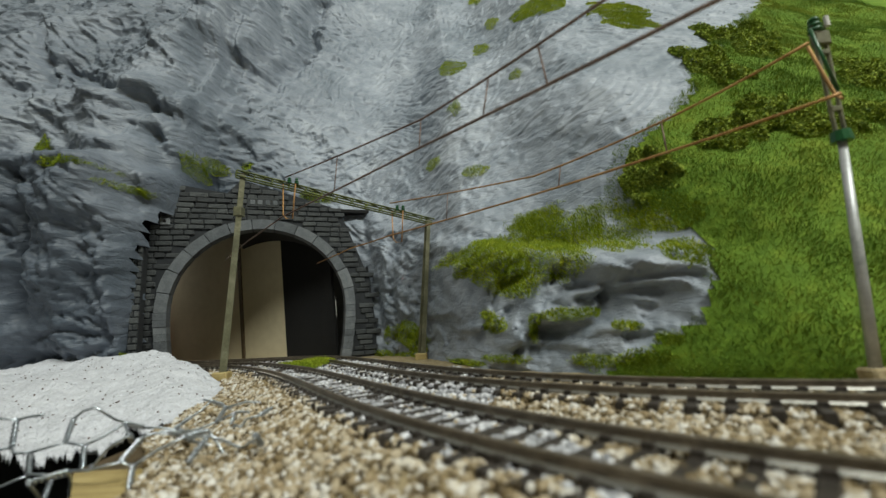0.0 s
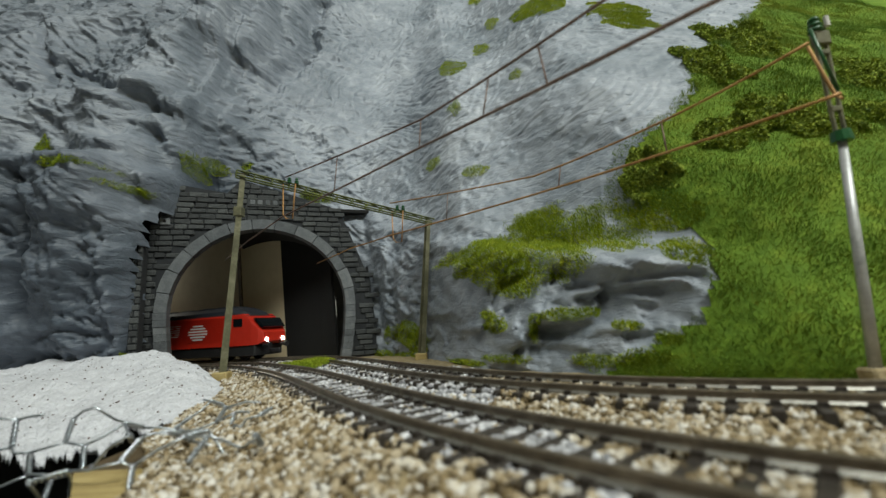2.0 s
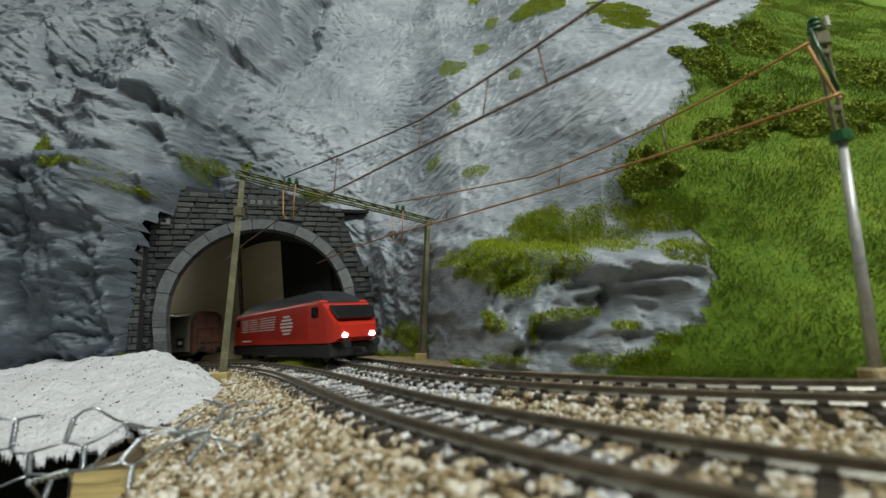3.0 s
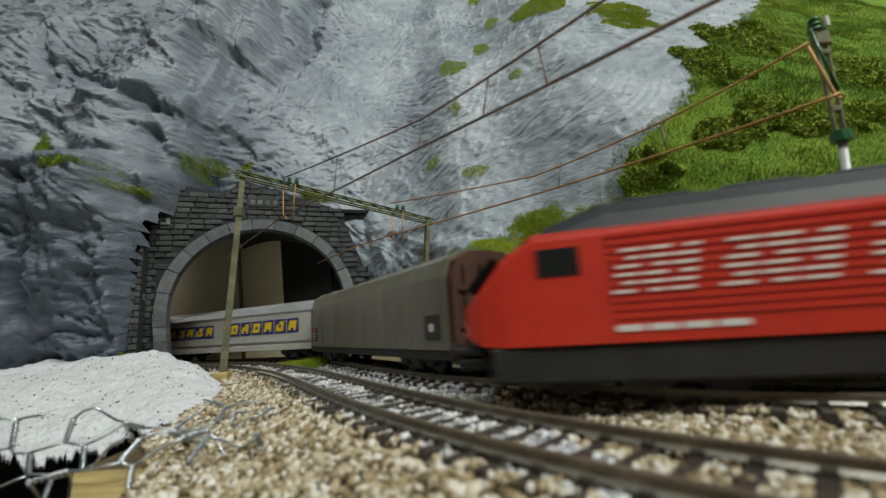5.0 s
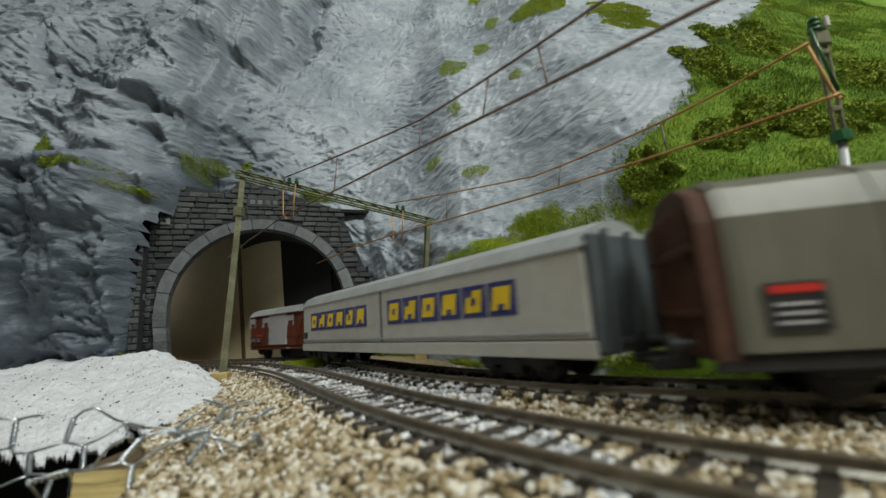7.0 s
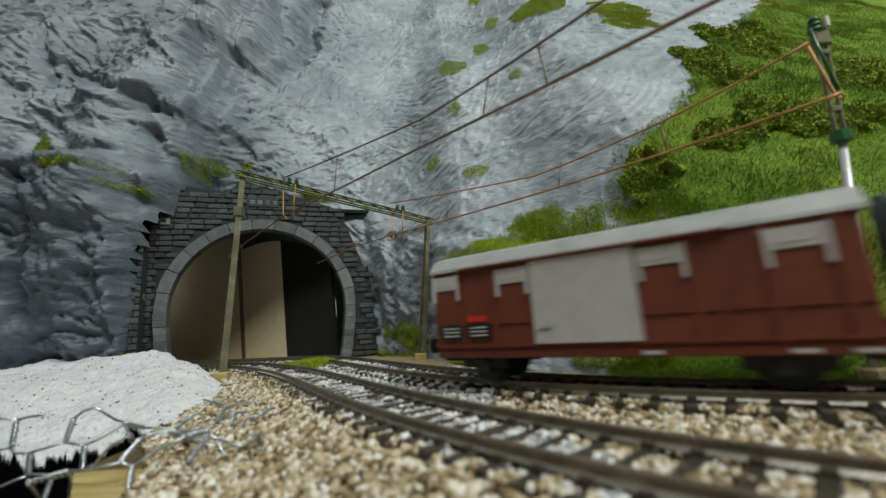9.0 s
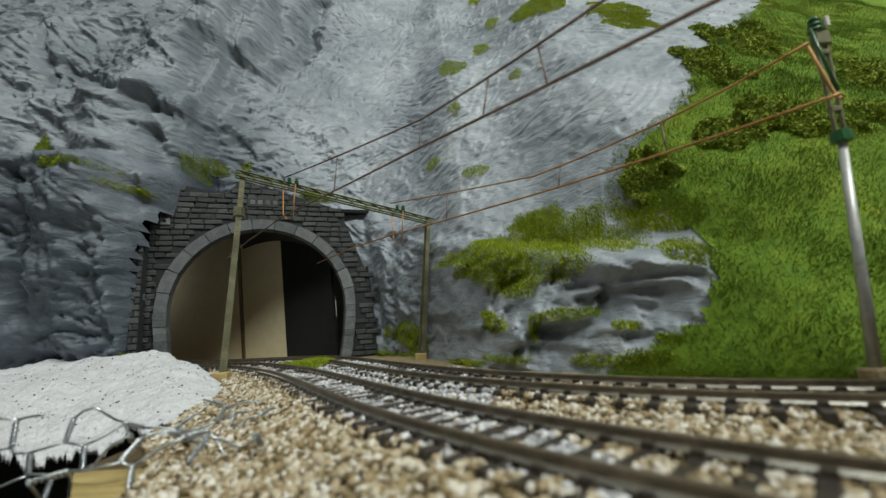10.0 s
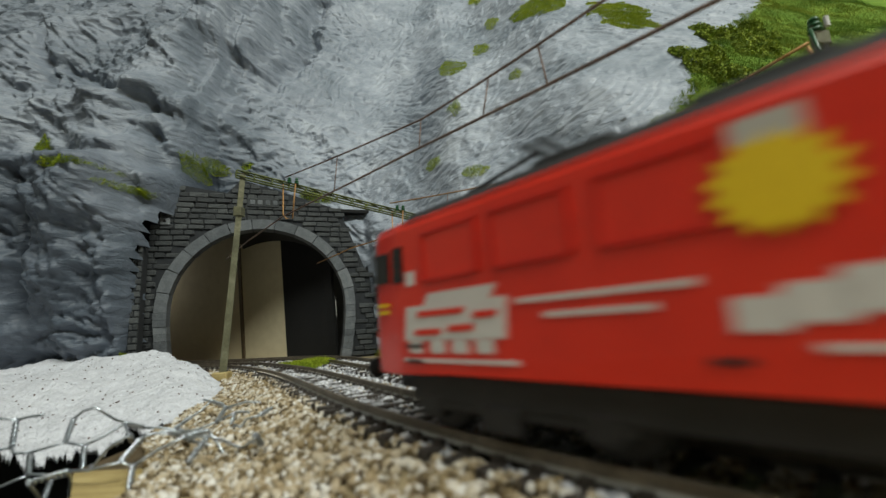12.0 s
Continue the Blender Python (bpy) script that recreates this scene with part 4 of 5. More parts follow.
def build_gantry():
    for base, top, lab in ((ML, MLT, "olive grey steel mast of the overhead line gantry"), (MR, MRT, "olive steel mast at the foot of the rock")):
        m = h_mast("catenary_mast", base, top, 0.0019, 0.0023, MASTMAT, lab)
        if base is ML:
            bm = bmesh.new()
            c = base.lerp(top, 0.80)
            box(bm, -0.0024, 0.0024, -0.0028, 0.0028, -0.003, 0.003, 0.0004, Matrix.Translation(c))
            part("clamp", bm, MASTMAT, m, "bolted steel clamp")
    root = tagged(new("gantry_beam"), "olive green lattice beam spanning both tracks", "gantry beam")
    a, b = MLT + Vector((-0.003, -0.002, 0.0005)), MRT + Vector((0.004, 0.003, 0.0))
    d = (b - a).normalized()
    side = d.cross(Vector((0, 0, 1))).normalized()
    up = side.cross(d)
    for sy in (-1, 1):
        for sz in (-1, 1):
            bm = bmesh.new()
            o = side * (0.0022 * sy) + up * (0.0017 * sz - 0.001)
            rod(bm, a + o, b + o, 0.0006, n=4)
            part("chord", bm, BEAMMAT, root)
    n = 13
    for i in range(n):
        p, q = a.lerp(b, i / n), a.lerp(b, (i + 1) / n)
        for sy in (-1, 1):
            bm = bmesh.new()
            o = side * (0.0022 * sy) - up * 0.001
            rod(bm, p + o - up * 0.0017, p + o + up * 0.0017, 0.0005, n=4)
            rod(bm, p + side * 0.0022 + up * 0.0007, q - side * 0.0022 + up * 0.0007, 0.0004, n=4)
            part("lattice_bar", bm, BEAMMAT, root)
    # droppers with insulators
    for k in (0.24, 0.79):
        p = a.lerp(b, k)
        bm = bmesh.new()
        insulator(bm, p + Vector((0, -0.003, 0.0006)))
        insulator(bm, p + Vector((0.004, -0.001, 0.0006)))
        part("insulator", bm, INSUL, root, "dark green insulator", smooth=True)
        tube_line("hanger", [p + Vector((-0.004, -0.003, 0.0)), p + Vector((-0.004, -0.003, -0.02)), p + Vector((-0.002, -0.003, -0.023)), p + Vector((0.002, -0.003, -0.023)), p + Vector((0.004, -0.003, 0.0))],
                  0.00045, COPPER, root, "bent brass hanger wire")
    return root


build_gantry()


def build_right_mast():
    root = tagged(new("catenary_mast"), "grey tapered mast with a lattice head and copper arms", "catenary mast", "catenary masts")
    b, mid, t = Vector((0.1115, 0.114, -0.0010)), Vector((0.1180, 0.114, 0.0635)), Vector((0.1192, 0.114, 0.1005))
    bm = bmesh.new()
    rod(bm, b, mid, 0.0015, 0.0011, 12)
    part("post", bm, MASTGREY, root, smooth=True)
    bm = bmesh.new()
    rod(bm, mid - Vector((0, 0, 0.001)), mid + Vector((0, 0, 0.0022)), 0.0027, 0.0024, 10)
    part("insulator", bm, INSUL, root, "dark green insulator collar")
    for o in (-0.0013, 0.0013):
        bm = bmesh.new()
        rod(bm, mid + Vector((o, 0, 0)), t + Vector((o * 1.3, 0, 0)), 0.0006, n=6)
        part("head_bar", bm, MASTMAT, root)
    for k in (0.25, 0.5, 0.75):
        bm = bmesh.new()
        c = mid.lerp(t, k)
        box(bm, -0.0017, 0.0017, -0.0008, 0.0008, -0.0008, 0.0008, 0.0002, Matrix.Translation(c))
        part("spacer", bm, MASTMAT, root)
    bm = bmesh.new()
    insulator(bm, t - Vector((0.0008, 0, 0.002)), 0.005, 0.0021)
    part("top_insulator", bm, INSUL, root, "dark green insulator on the mast head", smooth=True)
    bm = bmesh.new()
    rod(bm, t + Vector((0.0022, -0.001, -0.001)), t + Vector((0.0022, -0.001, 0.0022)), 0.0007, 0.0007, 8)
    part("white_cap", bm, WHITE, root, "small white cap")
    bm = bmesh.new()
    box(bm, -0.0024, 0.0024, -0.0012, 0.0012, -0.0068, -0.0022, 0.0004, Matrix.Translation(t))
    part("head_block", bm, MASTMAT, root)
    tube_line("arm", [t + Vector((-0.0055, -0.003, -0.003)), mid + Vector((0.0005, -0.002, 0.014))], 0.0005, INSUL, root)
    tube_line("copper_arm", [Vector((0.1116, 0.110, 0.0924)) + Vector((0.0012, 0.002, 0.0)), mid + Vector((-0.001, -0.002, 0.0135)), Vector((0.1108, 0.104, 0.0725)) + Vector((0.004, 0.004, 0.0005))], 0.0005, COPPER, root)
    bm = bmesh.new()
    box(bm, -0.003, 0.003, -0.0028, 0.0028, -0.003, 0.0004, 0.0006, Matrix.Translation(b))
    part("footing", bm, BEDMAT, root, "rough grey footing")
    return root


build_right_mast()


def sag(points, dip, n=8):
    out = []
    for a, b in zip(points[:-1], points[1:]):
        a, b = Vector(a), Vector(b)
        for i in range(n):
            k = i / n
            out.append(a.lerp(b, k) - Vector((0, 0, dip * 4 * k * (1 - k))))
    return out + [Vector(points[-1])]


def build_catenary(name, upper, lower, extra, drops, mats, label):
    root = tagged(new(name), label, "overhead wire")
    up, lo = sag(upper, 0.0006), sag(lower + extra, 0.0002)
    tube_line("messenger_wire", up, 0.00042, mats[0], root)
    tube_line("contact_wire", lo, 0.00048, mats[1], root)
    for k in drops:
        p = up[int(k * (len(up) - 1))]
        q = min(lo, key=lambda v: (v.x - p.x) ** 2 + (v.y - p.y) ** 2)
        tube_line("dropper", [p, p.lerp(q, 0.5), q], 0.00028, DARKWIRE, root)
    return root


build_catenary("overhead_wire", [(-0.102, 0.262, 0.1216), (-0.0056, 0.16, 0.1026), (0.043, 0.088, 0.0925), (0.12, 0.00, 0.085)],
               [(-0.185, 0.345, 0.084), (-0.1454, 0.30, 0.0881), (-0.1038, 0.262, 0.0945), (-0.0068, 0.155, 0.0878), (0.0525, 0.066, 0.0723)], [(0.15, -0.03, 0.072)],
               (0.17, 0.34, 0.50, 0.62), (DARKWIRE, DARKWIRE), "thin dull brown catenary wire pair over the outer track")
build_catenary("overhead_wire", [(-0.0362, 0.288, 0.1067), (0.0461, 0.19, 0.0852), (0.0849, 0.145, 0.0872), (0.1116, 0.11, 0.0924)],
               [(-0.115, 0.37, 0.080), (-0.073, 0.32, 0.0817), (-0.0372, 0.288, 0.0828), (0.0437, 0.19, 0.0757), (0.0833, 0.142, 0.0739), (0.1108, 0.104, 0.0725)], [],
               (0.2, 0.42, 0.68), (COPPER, COPPER), "copper catenary wire pair along the hillside track")


# ---- bushes and moss ----
def clump(cx, cz, rx, rz):
    """A low foam bush: many small leaf flakes in an uneven cushion on the slope."""
    rx, rz = rx * 1.1, rz * 1.1
    count = int(3000 + 2.4e7 * rx * rz)
    ang, rad = RNG.uniform(0, 2 * math.pi, count), np.sqrt(RNG.uniform(0, 1, count))
    edge = 0.75 + 0.35 * vnoise(np.cos(ang) * 2.5 + cx * 70, np.sin(ang) * 2.5 + cz * 70)
    px, pz = cx + rx * rad * edge * np.cos(ang), cz + rz * rad * edge * np.sin(ang)
    lump = np.clip(0.65 + 0.6 * vnoise(px * 150, pz * 150, 2.0), 0.15, 1) * np.sqrt(1 - 0.9 * rad ** 2)
    thick = 0.011
    c = np.stack([px, terrain(px, pz), pz], 1) + facing(px, pz) * (thick * lump * RNG.uniform(0.3, 1.0, count))[:, None]
    return flakes("bush", c, 0.00075, BUSH, "low olive green foam bush on the hillside", "bush")


def flakes(name, c, size, material, label, category):
    n = len(c)
    e1 = RNG.normal(0, 1, (n, 3))
    e1 /= np.linalg.norm(e1, axis=1, keepdims=True)
    e2 = np.cross(e1, RNG.normal(0, 1, (n, 3)))
    e2 /= np.linalg.norm(e2, axis=1, keepdims=True)
    s = (size * RNG.uniform(0.5, 1.4, n))[:, None]
    v = np.stack([c - e1 * s, c + e2 * s * 0.7, c + e1 * s, c - e2 * s * 0.7 + np.cross(e1, e2) * s * 0.5], 1).reshape(-1, 3)
    k = np.arange(n)[:, None] * 4
    f = np.concatenate([k + np.array([[0, 1, 2]]), k + np.array([[0, 2, 3]])], 0)
    return tagged(mesh_object(name, v, f, material), label, category, "bushes on the hillside")


MOSS_SPOTS = [(0.0167, 0.0568, 0.0187, 0.0089),
    (0.0393, 0.0536, 0.0182, 0.0169),
    (0.0343, 0.0405, 0.007, 0.006),
    (0.0652, 0.0672, 0.0222, 0.011),
    (0.0803, 0.0539, 0.012, 0.0093),
    (0.0948, 0.0609, 0.0114, 0.0073),
    (0.0932, 0.0403, 0.0059, 0.0055),
    (0.0594, 0.0766, 0.0131, 0.0073),
    (0.0519, 0.0187, 0.0107, 0.0022),
    (0.0387, 0.0113, 0.0026, 0.0071),
    (0.0223, 0.0162, 0.0051, 0.004),
    (0.0202, 0.0207, 0.0037, 0.0029),
    (0.0687, 0.0126, 0.0047, 0.0017),
    (0.0287, 0, 0.0115, 0.0021),
    (0.0588, -0.0001, 0.0102, 0.0019),
    (0.0784, 0.0074, 0.0037, 0.0028),
    (0.0705, 0.0016, 0.0078, 0.0028),
    (-0.0377, 0.0109, 0.0152, 0.0107),
    (-0.0507, -0.0041, 0.023, 0.0037),
    (0.0072, -0.0032, 0.0089, 0.0016),
    (-0.0235, 0.0044, 0.0098, 0.0083),
    (0.1817, 0.2969, 0.0249, 0.0365),
    (0.118, 0.3467, 0.0232, 0.0253),
    (0.1897, 0.2669, 0.0092, 0.02),
    (0.0764, 0.3675, 0.0066, 0.0146),
    (0.0701, 0.476, 0.0075, 0.0172),
    (0.0568, 0.3155, 0.0097, 0.0132),
    (0.0227, 0.2874, 0.0131, 0.0145),
    (-0.0046, 0.1608, 0.0063, 0.0063),
    (0.029, 0.1313, 0.0089, 0.0053),
    (0.0765, 0.2364, 0.0048, 0.0069),
    (0.0197, 0.2131, 0.0061, 0.0123),
    (-0.2039, 0.1574, 0.0027, 0.01),
    (-0.1959, 0.169, 0.0099, 0.0069),
    (-0.1794, 0.175, 0.0105, 0.0064),
    (-0.2919, 0.168, 0.0063, 0.0096),
    (-0.232, 0.1343, 0.0159, 0.0032),
    (-0.2169, 0.1251, 0.0082, 0.0029),
    (-0.2118, 0.1239, 0.0031, 0.0033),
    (-0.1211, 0.1477, 0.0145, 0.006),
    (-0.2207, 0.0114, 0.0005, 0.0016)]
BUSH_SPOTS = [(0.1001, 0.0828, 0.0081, 0.0155),
    (0.1068, 0.0859, 0.0053, 0.0103),
    (0.1781, 0.1718, 0.012, 0.0334),
    (0.221, 0.2069, 0.0199, 0.0387),
    (0.2636, 0.2349, 0.0112, 0.02),
    (0.1485, 0.1007, 0.0154, 0.011),
    (0.1339, 0.0937, 0.0101, 0.0081),
    (0.1701, 0.0995, 0.0156, 0.0123),
    (0.1682, 0.1141, 0.0134, 0.0103),
    (0.2379, 0.128, 0.016, 0.0272),
    (0.2043, 0.0953, 0.0097, 0.013),
    (0.1833, 0.0924, 0.0095, 0.0084),
    (0.2482, 0.1462, 0.0135, 0.0151)]


def moss(cx, cz, rx, rz, label, thin=1.0):
    """A patch of short yellow green fibres with a ragged outline, thinning out to its rim."""
    n = int(500 + 4.2e7 * rx * rz)
    ang, rad = RNG.uniform(0, 2 * math.pi, n), np.sqrt(RNG.uniform(0, 1, n)) * 1.2
    x, z = cx + rx * rad * np.cos(ang), cz + rz * rad * np.sin(ang)
    ok = (rad + 0.55 * fbm(x * 70, z * 70, 3, 0.6, 4.0) < 1.12 - 0.35 * RNG.uniform(0, 1, n)) & (RNG.uniform(0, 1, n) < thin)
    x, z = x[ok], z[ok]
    return blades("moss_patch", x, terrain(x, z) - 0.0008, z, facing(x, z), 0.0015, 0.00014, MOSS, label, "moss")


def build_greenery():
    for i, p in enumerate(MOSS_SPOTS):
        grow = 1.3 if i < 8 else 1.0
        moss(p[0], p[1], p[2] * grow, p[3] * grow, "bright yellow green moss on the rock ledge" if i < 8 else "yellow green moss between the rocks of the outcrop" if i < 21
             else "small patch of green moss on the cliff" if i < 32 else "yellow green moss along the rock ledge over the portal", 0.45 if 23 < i < 32 else 1.0)
    for p in BUSH_SPOTS:
        clump(*p)


build_greenery()


# ---- rolling stock: x along, y left, z up from the rail head ----
def wheelset(parent, x, r=0.0053):
    for sy in (-1, 1):
        bm = bmesh.new()
        yo = sy * 0.0081
        rod(bm, (x, yo - 0.0014, r), (x, yo + 0.0014, r), r, r, 20)
        rod(bm, (x, yo - sy * 0.0014, r), (x, yo - sy * 0.0006, r), r + 0.0007, r + 0.0007, 20)
        part("wheel", bm, FRAME, parent, "dark metal wheel")


def bogie(parent, x, half=0.0125, y=0.0125, r=0.0053):
    bm = bmesh.new()
    for sy in (-1, 1):
        box(bm, x - half - 0.005, x + half + 0.005, sy * y - 0.0012, sy * y + 0.0012, 0.0045, 0.0088, 0.0006)
        for o in (-half, half):
            box(bm, x + o - 0.0028, x + o + 0.0028, sy * y - 0.0018, sy * y + 0.0018, 0.0032, 0.0078, 0.0006)
        box(bm, x - 0.004, x + 0.004, sy * y - 0.002, sy * y + 0.002, 0.002, 0.0072, 0.0006)
    box(bm, x - half, x + half, -y, y, 0.006, 0.0092, 0.0005)
    part("bogie_frame", bm, FRAME, parent)
    for o in (-half, half):
        wheelset(parent, x + o, r)


def couplers(parent, L, z=0.0115):
    for sx in (-1, 1):
        for sy in (-1, 1):
            bm = bmesh.new()
            rod(bm, (sx * (L / 2 - 0.001), sy * 0.0101, z), (sx * (L / 2 + 0.0052), sy * 0.0101, z), 0.0013, n=10)
            rod(bm, (sx * (L / 2 + 0.0052), sy * 0.0101, z), (sx * (L / 2 + 0.0062), sy * 0.0101, z), 0.0026, n=14)
            part("buffer", bm, FRAME, parent)
        bm = bmesh.new()
        box(bm, min(sx * (L / 2 - 0.002), sx * (L / 2 + 0.008)), max(sx * (L / 2 - 0.002), sx * (L / 2 + 0.008)), -0.0016, 0.0016, z - 0.006, z - 0.003, 0.0005)
        part("coupler", bm, FRAME, parent)


def plate(parent, name, x0, x1, z0, z1, y, material, label="", t=0.0003, slant=0.0):
    bm = bmesh.new()
    vs = box(bm, x0, x1, min(y, y + t), max(y, y + t), z0, z1)
    if slant:
        for v in bm.verts:
            v.co.x += slant * (v.co.z - z0)
    return part(name, bm, material, parent, label)


def build_red_loco():
    """Modern express engine: sloped cab ends, ribbed red sides, dark roof."""
    root = tagged(new("locomotive"), "red model electric locomotive with ribbed sides and dark grey roof", "locomotive")
    L, W = 0.204, 0.0172
    h = L / 2

    def ring(x, w, z0, zs, lean):
        return [(x, -w, z0), (x + lean * 0, w, z0), (x, w, zs), (x, -w, zs)]
    # red body, in slices along its length: nose, cab slope, side
    bm = bmesh.new()
    prof = [(-h, 0.0128, 0.0150, 0.0225), (-h + 0.004, 0.0152, 0.0126, 0.0262), (-h + 0.010, 0.0166, 0.0122, 0.0335), (-h + 0.018, W, 0.0122, 0.0392),
            (h - 0.018, W, 0.0122, 0.0392), (h - 0.010, 0.0166, 0.0122, 0.0335), (h - 0.004, 0.0152, 0.0126, 0.0262), (h, 0.0128, 0.0150, 0.0225)]
    loft(bm, [[(x, -w, z0), (x, w, z0), (x, w, zs - 0.002), (x, w * 0.975, zs), (x, -w * 0.975, zs), (x, -w, zs - 0.002)] for x, w, z0, zs in prof])
    part("body", bm, EXPRESSRED, root)
    bm = bmesh.new()
    rp = [(-h + 0.015, 0.0155, 0.0375), (-h + 0.022, 0.0160, 0.0420), (-h + 0.034, 0.0150, 0.0462), (h - 0.034, 0.0150, 0.0462), (h - 0.022, 0.0160, 0.0420), (h - 0.015, 0.0155, 0.0375)]
    loft(bm, [[(x, -W * 0.985, min(z, 0.0388)), (x, W * 0.985, min(z, 0.0388)), (x, w * 0.98, z - 0.0035), (x, w * 0.72, z), (x, -w * 0.72, z), (x, -w * 0.98, z - 0.0035)] for x, w, z in rp])
    part("roof", bm, ROOFDARK, root)
    for x in np.linspace(-0.055, 0.055, 6):
        bm = bmesh.new()
        box(bm, x - 0.008, x + 0.008, -0.0095, 0.0095, 0.0458, 0.0474, 0.0005)
        part("roof_panel", bm, ROOFDARK, root)
    bm = bmesh.new()
    box(bm, -h + 0.006, h - 0.006, -0.0163, 0.0163, 0.0034, 0.0123, 0.0008)
    part("skirt", bm, FRAME, root)
    for sx in (-1, 1):
        # windscreen and side windows of each cab
        bm = bmesh.new()
        pts = [(sx * (h - 0.0018), 0.0128, 0.0262), (sx * (h - 0.0018), -0.0128, 0.0262), (sx * (h - 0.0092), -0.0148, 0.0342), (sx * (h - 0.0092), 0.0148, 0.0342)]
        push = Vector((sx * 0.0016, 0, 0.001))
        loft(bm, [[Vector(p) for p in pts], [Vector(p) + push for p in pts]])
        part("windscreen", bm, GLASS, root, "dark windscreen")
        for sy in (-1, 1):
            plate(root, "cab_window", min(sx * (h - 0.028), sx * (h - 0.0185)), max(sx * (h - 0.028), sx * (h - 0.0185)), 0.0285, 0.0352, sy * W, GLASS, "dark cab side window", sy * 0.0003)
            bm = bmesh.new()
            rod(bm, (sx * (h - 0.002), sy * 0.0095, 0.0165), (sx * (h + 0.0007), sy * 0.0095, 0.0165), 0.0016, n=12)
            part("headlight", bm, HEADLIGHT if sx > 0 else WHITE, root, "glowing white headlight" if sx > 0 else "unlit lamp", smooth=False)
            plate(root, "door_line", min(sx * (h - 0.036), sx * (h - 0.0355)), max(sx * (h - 0.036), sx * (h - 0.0355)), 0.0125, 0.036, sy * W, DARKRED, "", sy * 0.0002)
    for sy in (-1, 1):
        for i in range(11):
            z = 0.0175 + i * 0.0019
            bm = bmesh.new()
            box(bm, -h + 0.034, h - 0.034, min(sy * W, sy * (W + 0.0004)), max(sy * W, sy * (W + 0.0004)), z, z + 0.0009, 0.0)
            part("side_rib", bm, EXPRESSRED, root)
        # white lettering drawn as rows of stripes
        for xa, xb, cells in ((-0.068, -0.051, 3), (-0.047, -0.026, 3), (-0.022, 0.012, 4)):
            cell = (xb - xa) / cells
            for k in range(cells):
                for i in range(6):
                    z = 0.0232 + i * 0.0019
                    a0, a1 = xa + k * cell + 0.0005 * i, xa + (k + 0.86) * cell + 0.0005 * i
                    if (i + k) % 3 == 1:
                        a0 += cell * 0.3
                    plate(root, "white_stripe", a0, a1, z, z + 0.0007, sy * (W + 0.0004), WHITE, "white stripe print", sy * 0.0002)
        for i, wd in enumerate((0.012, 0.017, 0.022, 0.022, 0.017, 0.012)):
            z = 0.0190 + i * 0.0024
            plate(root, "emblem_bar", 0.034 - wd / 2, 0.034 + wd / 2, z, z + 0.0013, sy * (W + 0.0004), WHITE, "white emblem bar", sy * 0.0002)
        for k in range(4):
            plate(root, "white_bar", -0.068 + k * 0.0065, -0.0625 + k * 0.0065, 0.0147, 0.0161, sy * W, WHITE, "small white print", sy * 0.0003)
    for x in (-0.062, 0.062):
        bogie(root, x, 0.016, 0.0128, 0.0062)
    couplers(root, L - 0.004)
    return root


def hood_ring(x, w, z0, z1, top):
    return [(x, -w, z0), (x, w, z0), (x, w, z1), (x, w * 0.86, z1 + (top - z1) * 0.62), (x, w * 0.5, top - 0.0006), (x, 0, top), (x, -w * 0.5, top - 0.0006), (x, -w * 0.86, z1 + (top - z1) * 0.62), (x, -w, z1)]


